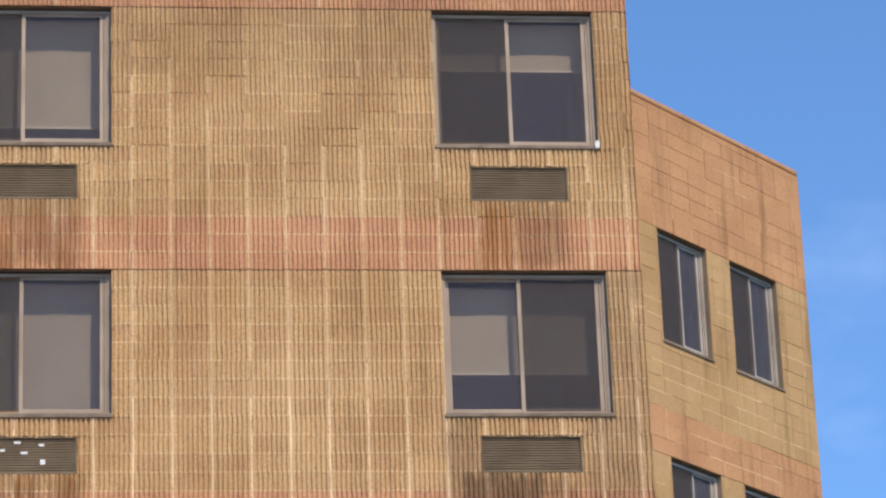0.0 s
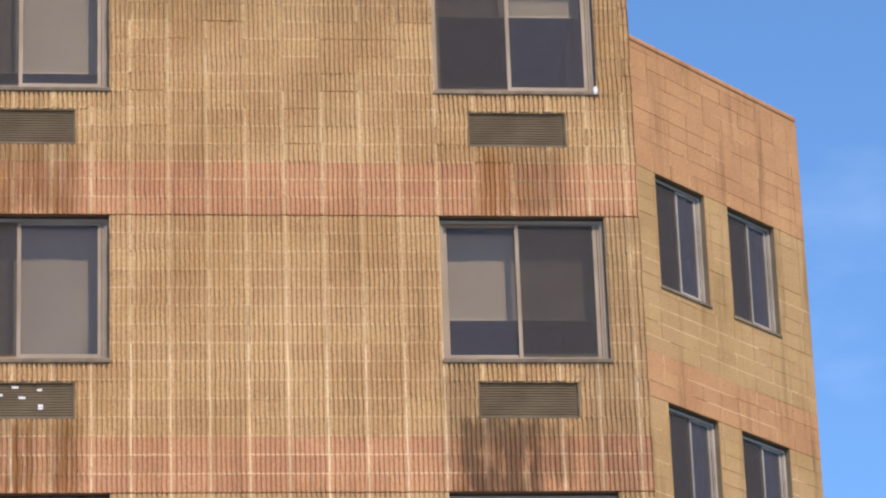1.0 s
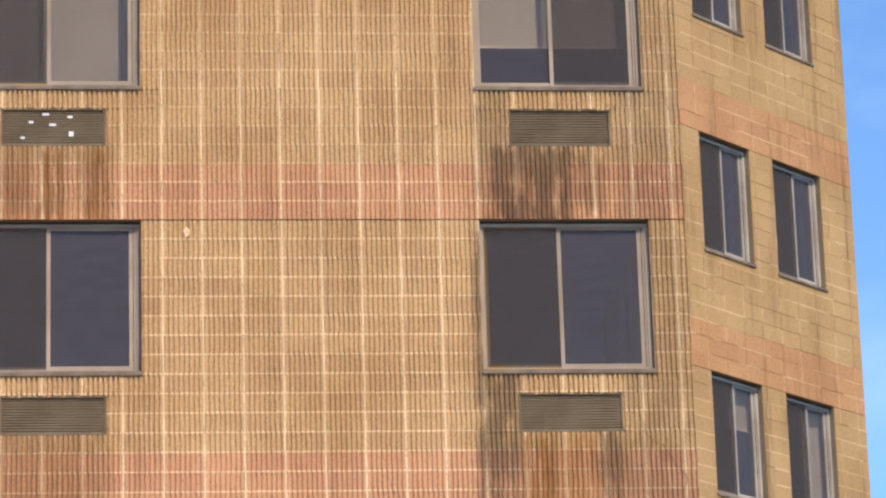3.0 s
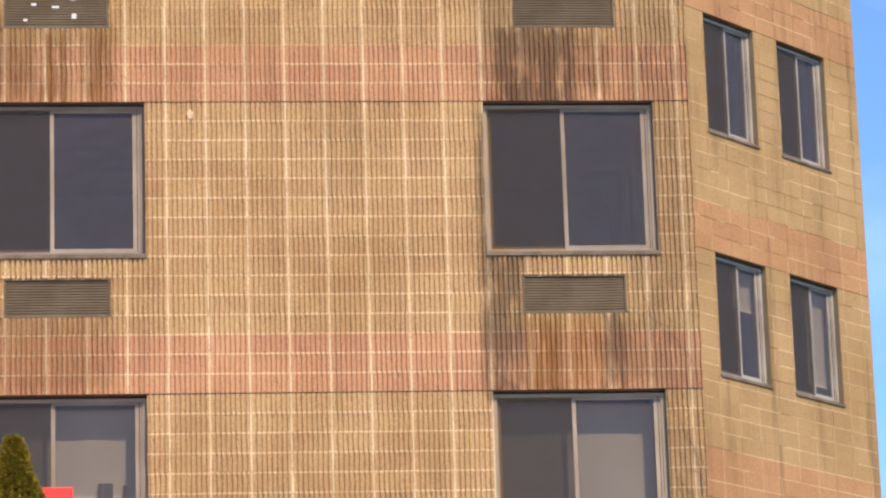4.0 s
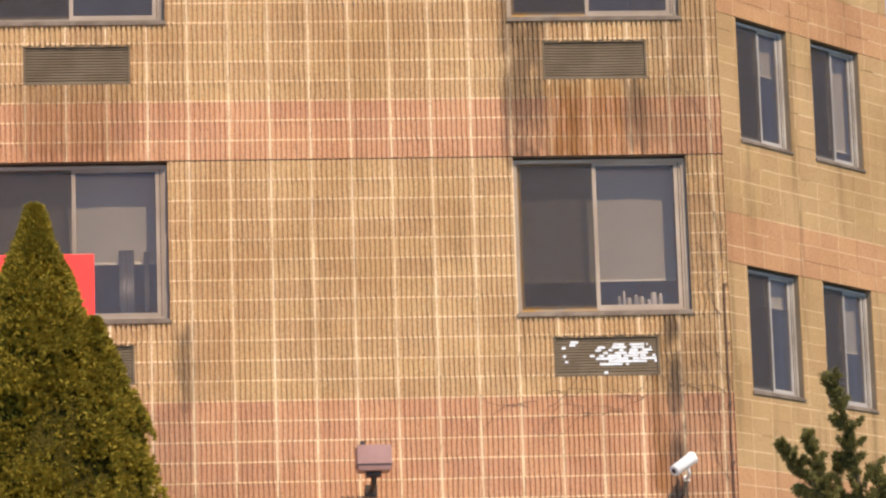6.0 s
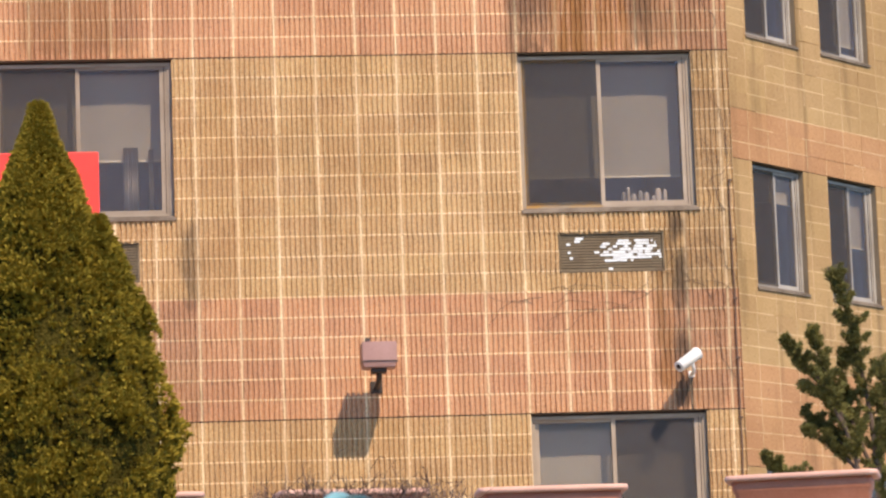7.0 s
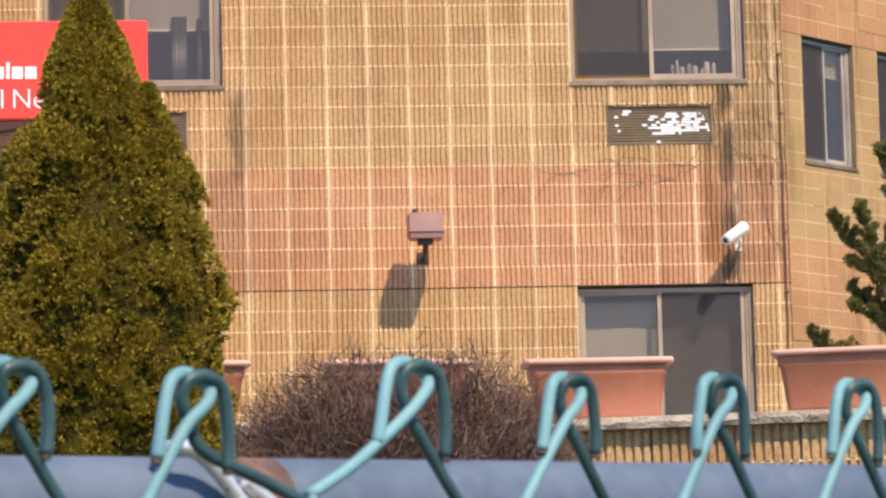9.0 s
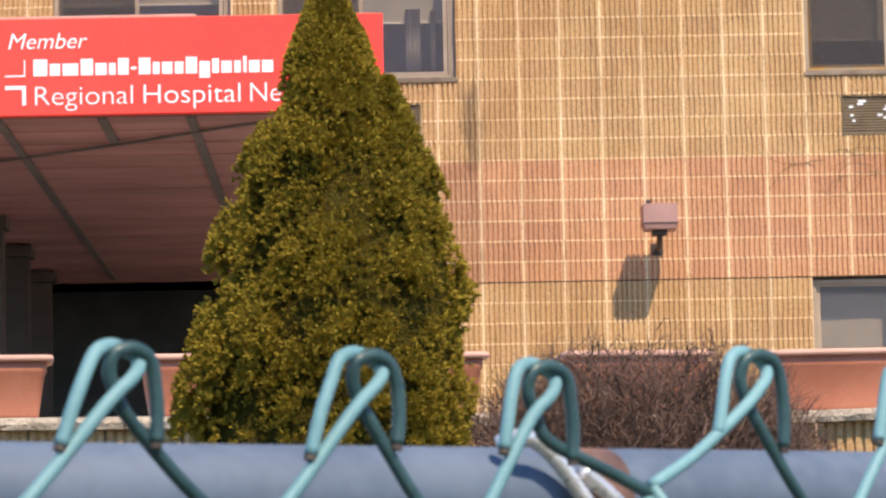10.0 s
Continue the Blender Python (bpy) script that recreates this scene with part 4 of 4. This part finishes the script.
def build_planter(m):
    """A long trough with a rolled rim, wider at the top."""
    p = thing("planter", m, "long terracotta-coloured plastic trough planter on the wall cap", "planter", "planters on the terrace wall")

    def loop(bm, w, d, z, r):
        pts = []
        for cx, cy, a0 in ((w / 2 - r, d / 2 - r, 0), (-w / 2 + r, d / 2 - r, 90), (-w / 2 + r, -d / 2 + r, 180), (w / 2 - r, -d / 2 + r, 270)):
            for s in range(5):
                a = radians(a0 + 22.5 * s)
                pts.append(bm.verts.new((cx + r * math.cos(a), cy + r * math.sin(a), z)))
        return pts

    def skin(rows):
        bm = bmesh.new()
        loops = [loop(bm, *r) for r in rows]
        for a, b in zip(loops, loops[1:]):
            for k in range(len(a)):
                bm.faces.new((a[k], a[(k + 1) % len(a)], b[(k + 1) % len(b)], b[k]))
        bm.faces.new(loops[0][::-1])
        bm.faces.new(loops[-1])
        return bm

    body = skin([(0.66, 0.22, 0.0, 0.02), (0.67, 0.23, 0.012, 0.03), (0.672, 0.235, 0.022, 0.03), (0.735, 0.27, 0.235, 0.035), (0.755, 0.285, 0.245, 0.035), (0.758, 0.288, 0.30, 0.035)])
    rounded(part("trough", body, PLANTER, p))
    rim = skin([(0.80, 0.325, 0.298, 0.04), (0.825, 0.345, 0.303, 0.045), (0.83, 0.35, 0.316, 0.045), (0.82, 0.34, 0.331, 0.045), (0.79, 0.31, 0.333, 0.04), (0.765, 0.285, 0.325, 0.04), (0.755, 0.275, 0.305, 0.04)])
    rounded(part("rim", rim, PLANTER_RIM, p, "pale rolled rim"))
    soil = skin([(0.74, 0.262, 0.300, 0.03), (0.745, 0.267, 0.312, 0.03)])
    part("soil", soil, SOIL, p, "bare dark soil")
    return p


west_m, west_len = run_pose(WEST_END, KINK)
east_m, east_len = run_pose(KINK, EAST_END)


def on_west(x):
    return west_m @ pose((x - WEST_END.x) * west_len / (KINK.x - WEST_END.x), 0.13, CAP_Z)


first = build_planter(on_west(-3.05))
for x in (-1.80, -0.735, 0.49):
    copy_thing(first, on_west(x))
copy_thing(first, pose(1.585, -15.46, CAP_Z, 0, 0, -1))
copy_thing(first, east_m @ pose(1.49, 0.13, CAP_Z))

# ---- plants ----
rng = np.random.default_rng(7)


def sprays(name, centres, outward, length, width, blades, material, parent, droop=0.25):
    """Fans of small pointed scale leaves."""
    n = len(centres)
    c = np.repeat(centres, blades, 0)
    o = np.repeat(outward, blades, 0)
    d = o + rng.normal(0, 0.55, (n * blades, 3))
    d /= np.linalg.norm(d, axis=1)[:, None]
    s = np.cross(d, rng.normal(0, 1, (n * blades, 3)))
    s /= np.linalg.norm(s, axis=1)[:, None]
    ln = (length * rng.uniform(0.6, 1.3, n * blades))[:, None]
    wd = (width * rng.uniform(0.7, 1.3, n * blades))[:, None]
    base = c + rng.normal(0, length * 0.15, c.shape)
    mid = base + d * ln * 0.55
    tip = base + d * ln + np.array([0, 0, -droop]) * ln * 0.4
    v = np.stack([base, mid + s * wd, tip, mid - s * wd], 1).reshape(-1, 3)
    f = np.arange(len(v)).reshape(-1, 4)
    me = bpy.data.meshes.new(name)
    me.from_pydata(v.tolist(), [], f.tolist())
    me.update()
    return tagged(placed(name, me, material, parent), kind="stuff")


def profile_radius(table, z):
    zs, rs = zip(*table)
    return np.interp(z, zs, rs)


def build_arborvitae():
    base = Vector((-1.09, -19.4, 1.35))
    tree = thing("arborvitae", Matrix.Translation(base), "dense olive-green conical arborvitae with a second leader", "tree")
    bm = bmesh.new()
    tube(bm, [Vector((0, 0, -0.1)), Vector((0.01, 0, 1.2)), Vector((0.02, 0, 2.4)), Vector((0.02, 0, 3.3))], 0.09, 10, 0.15)
    part("trunk", bm, BARK, tree)
    main = [(0.05, 0.48), (0.5, 0.655), (1.3, 0.61), (2.0, 0.535), (2.5, 0.40), (2.8, 0.23), (3.05, 0.145), (3.25, 0.075), (3.42, 0.02)]
    second = [(0.6, 0.2), (1.5, 0.40), (2.1, 0.30), (2.45, 0.19), (2.7, 0.09), (2.89, 0.015)]
    pts, outs = [], []
    for table, cx, cy, number, lumps in ((main, 0.0, 0.0, 40000, 560), (second, 0.255, -0.12, 10500, 165)):
        lo, hi = table[0][0], table[-1][0]
        zl = rng.uniform(lo, hi, lumps)
        al = rng.uniform(0, math.tau, lumps)
        pick = rng.integers(0, lumps, number)
        weight = rng.uniform(0, 1, number) < 0.84
        z = np.where(weight, zl[pick] + rng.normal(0, 0.046, number), rng.uniform(lo, hi, number)).clip(lo, hi)
        r0 = profile_radius(table, z)
        a = np.where(weight, al[pick] + rng.normal(0, 0.040, number) / np.maximum(r0, 0.1), rng.uniform(0, math.tau, number))
        swell = rng.uniform(-0.11, 0.045, lumps)[pick]
        r = r0 * (np.where(weight, 1.0, 0.83) + rng.normal(0, 0.02, number)) + np.where(weight, swell, 0) * np.minimum(1, r0 / 0.3)
        cx = cx - 0.085 * np.clip((1.95 - z) / 0.4, 0, 1)        # the foot leans west
        pts.append(np.stack([cx + r * np.cos(a), cy + r * np.sin(a), z], 1))
        outs.append(np.stack([np.cos(a), np.sin(a), np.full(number, 0.85)], 1))
    sprays("crown", np.concatenate(pts), np.concatenate(outs), 0.027, 0.0047, 9, CEDAR, tree, 0.3)
    # added solid shell closes the crown; its dark colour paints the inner shade
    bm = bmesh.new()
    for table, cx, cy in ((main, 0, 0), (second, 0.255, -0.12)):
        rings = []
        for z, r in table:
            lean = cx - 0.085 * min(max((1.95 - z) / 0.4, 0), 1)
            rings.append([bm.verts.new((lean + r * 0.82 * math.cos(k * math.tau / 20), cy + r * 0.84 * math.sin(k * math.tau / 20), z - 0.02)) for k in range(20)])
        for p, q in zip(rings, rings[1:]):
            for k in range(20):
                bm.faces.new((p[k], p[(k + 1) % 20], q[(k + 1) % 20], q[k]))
    part("inner_growth", bm, CEDAR_CORE, tree, "solid dark filler, shade between sprays put into its colour")


build_arborvitae()


def build_bush():
    bush = thing("bare_bush", pose(0.37, -17.4, 1.52), "leafless brown twiggy bush before the terrace wall", "bush")
    bm = bmesh.new()
    for k in range(9):
        a = k * math.tau / 9
        tube(bm, curve_points([(0, 0, -0.05), (0.12 * math.cos(a), 0.12 * math.sin(a), 0.3), (0.45 * math.cos(a), 0.4 * math.sin(a), 0.85)], 4), 0.016, 6, 0.5)
    part("stem", bm, BARK, bush)
    verts, faces = [], []
    for i in range(34000):
        a, u = rng.uniform(0, math.tau), rng.uniform(0.0, 1.0)
        e = math.asin(u ** 0.9)
        rr = rng.uniform(0.25, 1.0) ** 0.45
        lump = 1 + 0.05 * math.sin(5 * a) + rng.normal(0, 0.03)
        wide = math.cos(e) ** 0.75
        p = np.array([1.08 * math.cos(a) * wide, 0.66 * math.sin(a) * wide, 0.55 + 1.17 * math.sin(e)]) * np.array([rr * lump, rr * lump, 1])
        p[2] = 0.35 + (p[2] - 0.35) * rr * lump
        d = np.array([p[0] * 0.6, p[1] * 0.6, 0.75]) + rng.normal(0, 0.45, 3)
        d /= np.linalg.norm(d)
        ln, r = rng.uniform(0.07, 0.17), rng.uniform(0.0016, 0.0032)
        bend = rng.normal(0, 0.02, 3)
        s = np.cross(d, rng.normal(0, 1, 3))
        s /= np.linalg.norm(s)
        t = np.cross(d, s)
        o = len(verts)
        for q, rad in ((p - d * ln * 0.5, r), (p + bend, r * 0.8), (p + d * ln * 0.5, r * 0.4)):
            for k in range(3):
                verts.append(q + rad * (math.cos(k * 2.094) * s + math.sin(k * 2.094) * t))
        for lev in (0, 3):
            for k in range(3):
                faces.append((o + lev + k, o + lev + (k + 1) % 3, o + lev + 3 + (k + 1) % 3, o + lev + 3 + k))
    tagged(placed("brushwood", mesh_of("brushwood", verts, faces), TWIG, bush), kind="stuff")


build_bush()


def build_juniper():
    base = Vector((4.62, -9.0, TERRACE))
    tree = thing("juniper", Matrix.Translation(base), "twisted dark green juniper on the terrace with ragged limbs", "tree")
    limbs = [
        ([(0.15, 0, 0.0), (0.17, 0, 0.9), (0.17, 0, 1.35), (0.12, 0.0, 1.87), (0.05, 0.0, 2.22), (0.0, 0.0, 2.5), (-0.12, 0.0, 2.82)], 0.075),
        ([(0.14, 0, 0.8), (-0.02, -0.05, 1.45), (-0.14, -0.08, 1.87), (-0.23, -0.08, 2.12), (-0.31, -0.1, 2.38)], 0.062),
        ([(-0.10, -0.06, 1.70), (-0.22, -0.12, 1.93), (-0.40, -0.15, 2.08), (-0.52, -0.15, 2.28)], 0.055),
        ([(-0.06, -0.05, 1.60), (-0.2, -0.1, 1.82), (-0.40, -0.1, 1.92)], 0.05),
        ([(0.03, -0.05, 1.35), (-0.15, 0.05, 1.58), (-0.36, 0.05, 1.74)], 0.05),
        ([(0.06, -0.02, 1.25), (-0.12, 0.0, 1.44), (-0.35, 0.0, 1.60)], 0.05),
        ([(0.15, 0, 0.9), (-0.25, 0.0, 1.16), (-0.52, 0.0, 1.26), (-0.68, 0.0, 1.43)], 0.065),
        ([(0.17, 0.02, 1.2), (0.0, 0.05, 1.7), (-0.05, 0.05, 1.95), (-0.03, 0.05, 2.18)], 0.055),
        ([(0.17, 0.03, 1.1), (0.22, 0.05, 1.5), (0.27, 0.05, 1.9), (0.22, 0.05, 2.12)], 0.075),
        ([(0.15, 0.03, 0.7), (0.35, 0.1, 1.2), (0.45, 0.1, 1.6), (0.42, 0.1, 1.98)], 0.09),
        ([(0.15, 0.0, 0.6), (0.5, 0.1, 1.0), (0.72, 0.1, 1.3), (0.86, 0.1, 1.65)], 0.10),
        ([(0.15, 0.0, 0.6), (0.3, -0.05, 1.0), (0.38, -0.05, 1.25), (0.5, -0.05, 1.5)], 0.10),
    ]
    pts, outs = [], []
    for line, fat in limbs:
        bm = bmesh.new()
        cp = curve_points(line, 5)
        tube(bm, cp, 0.03 if line[0][2] < 0.5 else 0.018, 7, 0.2)
        part("limb", bm, BARK, tree)
        start = 8 if line[0][2] < 0.5 else 3
        for i in range(7 * len(line)):
            q = rng.uniform(start, len(cp) - 1.001)
            p = np.array(cp[int(q)].lerp(cp[int(q) + 1], q % 1))
            far = q / (len(cp) - 1)
            a = rng.uniform(0, math.tau)
            d = np.array([math.cos(a), math.sin(a), rng.uniform(0.3, 1.3)])
            d /= np.linalg.norm(d)
            ln = fat * rng.choice((0.7, 1.2, 1.8, 2.6, 3.4)) * (1.15 - 0.8 * far)
            for k in range(40):
                u = rng.uniform(0, 1)
                o = rng.normal(0, 1, 3)
                o /= np.linalg.norm(o)
                pts.append(p + d * ln * u + np.array([0, 0, 0.2 * ln * u * u]) + o * 0.019 * (1.1 - 0.8 * u))
                outs.append(o * 0.5 + d)
        for i in range(70):
            q = rng.uniform(start, len(cp) - 1.001)
            p = np.array(cp[int(q)].lerp(cp[int(q) + 1], q % 1))
            o = rng.normal(0, 1, 3)
            o /= np.linalg.norm(o)
            pts.append(p + o * 0.026 * (1.2 - q / len(cp)))
            outs.append(o * 0.5 + np.array([0, 0, 0.8]))
    sprays("crown", np.array(pts), np.array(outs), 0.034, 0.0048, 8, JUNIPER, tree, 0.1)


build_juniper()


def build_vines():
    """Dead creeper on the wall beside the lower window."""
    v = thing("dead_creeper", pose(0, 0, 0), "leafless brown creeper stems clinging to the wall", "creeper")
    r = random.Random(4)
    starts = [(5.33, L[1] + 0.3, 1.5), (5.22, L[1] + 1.0, 1.57), (5.38, L[1] + 1.3, 1.6), (5.1, L[1] + 1.2, 2.2), (4.6, L[1] + 1.25, 3.0), (4.3, L[1] + 1.05, 3.3),
              (5.3, L[1] + 2.0, 1.7), (5.15, L[1] + 2.3, 1.3), (4.2, L[1] + 1.2, 0.2), (5.36, L[2] - 1.0, 1.5), (5.25, L[2] + 0.2, 1.6), (4.9, L[1] + 1.3, 2.7)]
    starts += [(r.uniform(5.06, 5.38), L[1] + r.uniform(0.9, 3.0), r.uniform(1.0, 2.4)) for _ in range(10)]
    starts += [(r.uniform(3.3, 4.7), L[1] + r.uniform(1.0, 1.35), r.choice((0.2, 2.9))) for _ in range(8)]
    for x, z, a in starts:
        line = [(x, -0.004, z)]
        for i in range(r.randint(6, 14)):
            a += r.uniform(-0.65, 0.65)
            x, z = x + 0.075 * math.cos(a), z + 0.075 * math.sin(a)
            if x > CORNER - 0.01 or (WIN_X["east"] - 0.03 < x < WIN_X["east"] + WIN_W + 0.03 and L[2] - WIN_H - 0.02 < z < L[2] + 0.02):
                break
            line.append((x, -0.005, z))
        if len(line) > 2:
            bm = bmesh.new()
            tube(bm, curve_points(line, 3), 0.0028, 5, 0.5)
            part("stem", bm, VINE, v)


build_vines()


def build_corner_line():
    # added rod with small ticks, drawing the dark shadow lines of the corner ribs
    c = thing("wall_cable", pose(CORNER - 0.05, -0.008, 0), "thin brown rod standing in for the corner's shadow line", "cable")
    r = random.Random(8)
    zs = [TERRACE + 0.3 * i for i in range(int((L[2] - 1.2 - TERRACE) / 0.3) + 1)]
    bm = bmesh.new()
    tube(bm, curve_points([(r.uniform(-0.008, 0.008), 0, z) for z in zs], 3), 0.007, 6)
    part("cord", bm, VINE, c)
    for z in zs[1::2]:
        part("clip", boxes((-0.022, 0.022, -0.011, 0.008, z - 0.01, z + 0.01)), VINE, c)


build_corner_line()

# ---- chain-link fence ----
# it stands askew before the camera and climbs a little to the east
FENCE_AT, FENCE_TURN, FENCE_RISE = Vector((-0.568, -33.4334, 1.7311)), radians(40), 0.042
known = [(-0.878, 1.7200), (-0.794, 1.7224), (-0.7275, 1.7222), (-0.6385, 1.7318), (-0.567, 1.7300), (-0.493, 1.7340), (-0.421, 1.7356)]


def fence_top(x):
    return FENCE_AT.z + FENCE_RISE * (x - FENCE_AT.x)


def fence_y(x):
    return FENCE_AT.y + math.tan(FENCE_TURN) * (x - FENCE_AT.x)


knots = [(x, fence_top(x)) for x in (known[0][0] - 0.016 - 0.078 * i for i in range(12, 0, -1))] + known
knots += [(x, fence_top(x)) for x in (known[-1][0] + 0.073 * i for i in range(1, 14))]
WIRE = 0.0026


def build_fence():
    fence = thing("chain_link_fence", pose(0, 0, 0), "teal vinyl-coated chain-link fence with a blue-grey top rail", "fence")
    r = random.Random(3)
    rail_a, rail_b = Vector((-0.8058, -33.5258, 1.6740)), Vector((-0.3826, -33.1707, 1.6845))

    def fall_of(i):
        """How deep the wires of one knuckle and the next cross; one pair is drawn up close."""
        return 235 if i == 14 else 352 + 18 * math.sin(i * 2.4)

    def on_rail(x):
        return rail_a.lerp(rail_b, (x - rail_a.x) / (rail_b.x - rail_a.x))

    bm = bmesh.new()
    tube(bm, [on_rail(knots[0][0] - 0.05), on_rail(knots[-1][0] + 0.1)], 0.0211, 32)
    rail = rounded(part("top_rail", bm, RAIL, fence, "blue-grey steel tube"))
    bm = bmesh.new()
    tube(bm, [on_rail(-0.716), on_rail(-0.698)], 0.0212, 32)
    rounded(part("sleeve", bm, BROWN_BAND, rail, "brown band round the rail"))
    for x in (knots[0][0] - 0.03, knots[-1][0] + 0.08):
        p = on_rail(x)
        bm = bmesh.new()
        tube(bm, [Vector((p.x, p.y, -0.2)), Vector((p.x, p.y, p.z + 0.03))], 0.03, 20)
        rounded(part("post", bm, RAIL, fence, "steel post"))
    for i, (x, top) in enumerate(knots):
        k = 1.5 / 6306 * (fence_y(x) + 34.93) / 1.5
        gap_r = (knots[i + 1][0] - x if i + 1 < len(knots) else 0.073) / k
        gap_l = (x - knots[i - 1][0] if i else 0.075) / k
        drop_r, drop_l = fall_of(i), fall_of(i - 1)
        lean = 1.0 if x < -0.6 else 0.0
        long = 1.0 if x < -0.75 else 0.0

        def at(a, b, c):
            return Vector((x + a * k, fence_y(x + a * k) - c * 0.00024, top - b * k + a * k * FENCE_RISE))

        def bent(a, b, c):
            return at(a * (1 + 0.22 * lean) + 6 * lean, b * (1 + 0.16 * lean) + 0.12 * lean * a, c)

        def j(s=3.0):
            return r.uniform(-s, s)

        # one wire climbs from lower left, dives under the other's bow and hooks down again
        rise = [at(-gap_l / 2, drop_l, 2), at(-gap_l / 4 - 26 + 12 * lean, drop_l * 0.5 + 64, 9)]
        rise += [bent(a + j(1), b, c) for a, b, c in ((-22, 92, 14), (10, 52, 14), (20, 32, 6), (16, 16, -12), (0, 5, -16), (-20, 1, -6), (-37 - 2 * long, 14, 4), (-47 - 6 * long, 50, 9), (-54 - 15 * long, 95 + 8 * long, 12))]
        rise.append(bent(-60 - 25 * long + j(), 134 + 28 * long + j(5), 13))
        # its partner climbs from lower right behind it, bows over and ends on the other side
        fall = [at(gap_r / 2, drop_r, -2), at(gap_r / 4 + (16 if drop_r < 240 else 12), drop_r * 0.5 + (72 if drop_r < 240 else 92), -8)]
        fall += [bent(a + j(1), b, c) for a, b, c in ((10, 118, -13), (-12, 78, -15), (-22, 44, -10), (-15, 15, -1), (6, 3, 5), (24, 6, 7), (37, 22, 6), (43, 56, 5), (45, 100, 4))]
        fall.append(bent(43 + j(), 140 + j(5), 4))
        # the falling wire's shade is in its dark coat
        for name, line, coat, label in (("rising_wire", rise, TEAL, "pale teal wire"), ("falling_wire", fall, GREEN, "dark green wire, shade put into its colour")):
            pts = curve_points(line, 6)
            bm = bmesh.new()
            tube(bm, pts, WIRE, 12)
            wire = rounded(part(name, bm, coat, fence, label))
            end = pts[-1]
            bm = bmesh.new()
            tube(bm, [end, end + (pts[-1] - pts[-2]).normalized() * 0.0022], WIRE * 0.85, 10)
            part("cut_end", bm, CUT, wire, "bare cut steel end")
        # the woven wires below the knuckles
        for side, gap, drop in ((-1, gap_l, drop_l), (1, gap_r, drop_r)):
            pts, n, b = [], 0, drop
            while top - b * k > 0.05:
                pts.append(at(side * gap * (0.5 if n % 2 == 0 else 0.03), b, 4 * side * (1 if n % 2 else -1)))
                b, n = b + 260, n + 1
            bm = bmesh.new()
            tube(bm, pts, WIRE, 8)
            rounded(part("mesh_wire", bm, TEAL, fence))
    # tie of bright wire round the rail
    for line in ([(-0.7394, -33.495, 1.6965), (-0.7303, -33.4978, 1.6990), (-0.7224, -33.4911, 1.6960), (-0.7144, -33.4845, 1.6882), (-0.7076, -33.4787, 1.6792), (-0.7019, -33.4739, 1.6704), (-0.698, -33.462, 1.658)],
                 [(-0.7052, -33.4767, 1.6862), (-0.7005, -33.4728, 1.6822), (-0.6959, -33.4689, 1.6785), (-0.6888, -33.463, 1.6715), (-0.685, -33.452, 1.662)]):
        bm = bmesh.new()
        tube(bm, [p - Vector((0.0025, 0.002, 0)) for p in curve_points(line, 6)], 0.0034, 12)
        rounded(part("tie_wire", bm, TIE, fence, "bright bent tie wire"))


build_fence()

# ---- small marks on the facade ----


def blotch(name, m, w, h, material, label, category):
    bm = bmesh.new()
    n = 14
    ring = []
    for i in range(n):
        a, q = i * math.tau / n, random.uniform(0.7, 1.15)
        ring.append((0.5 * w * q * math.cos(a), 0.5 * h * q * math.sin(a)))
    low = [bm.verts.new((x, 0.003, z)) for x, z in ring]
    top = [bm.verts.new((0.8 * x, -0.003, 0.8 * z)) for x, z in ring]
    bm.faces.new(top[::-1])
    for k in range(n):
        bm.faces.new((low[k], low[(k + 1) % n], top[(k + 1) % n], top[k]))
    ob = part(name, bm, material)
    ob.matrix_world = m
    tagged(ob, label, category)


blotch("mortar_smear", pose(0.245, -0.002, L[3] - 0.13), 0.075, 0.10, MORTAR, "pale smear of mortar on the ribbed wall", "mortar smear")
blotch("paint_drip", pose(WIN_X["east"] + WIN_W - 0.02, -0.03, L[5] - WIN_H + 0.05), 0.06, 0.11, PEEL, "white drip on the window sill corner", "drip")

# ---- ribbed blocks of the facade ----
PIECE_COLS, PIECE_ROWS = range(0, 8), range(0, 37)


def build_blocks():
    shared = {}
    for pink in (False, True):
        for kind in range(8):
            me = mesh_of("block", *ribbed(JOINT / 2, B - JOINT / 2, JOINT / 2, H - JOINT / 2, 0.0, 0.003, 4, random.uniform(-0.005, 0.005)))
            me.materials.append(PINK if pink else BUFF)
            shared[pink, kind] = me
    rest = {False: [], True: []}
    for row in range(FIRST_ROW, LAST_ROW):
        z = L[1] + row * H
        pink = is_pink(row)
        for col in range(int(WEST / B), 14):
            dy, off = random.uniform(-0.003, 0.002), random.uniform(-0.005, 0.005)
            if col in PIECE_COLS and row in PIECE_ROWS:
                ob = new("block", shared[pink, random.randrange(8)])
                ob.parent = main_wall
                ob.location = (col * B, dy, z)
                continue
            x1 = min((col + 1) * B - JOINT / 2, CORNER)
            for r in cut([(col * B + JOINT / 2, x1, z + JOINT / 2, z + H - JOINT / 2)], openings):
                rest[pink].append(ribbed(*r, dy, 0.003, 4, off))
    joined("buff_blocks", rest[False], BUFF, main_wall, "ribbed buff blocks")
    joined("pink_blocks", rest[True], PINK, main_wall, "ribbed pink blocks")


build_blocks()
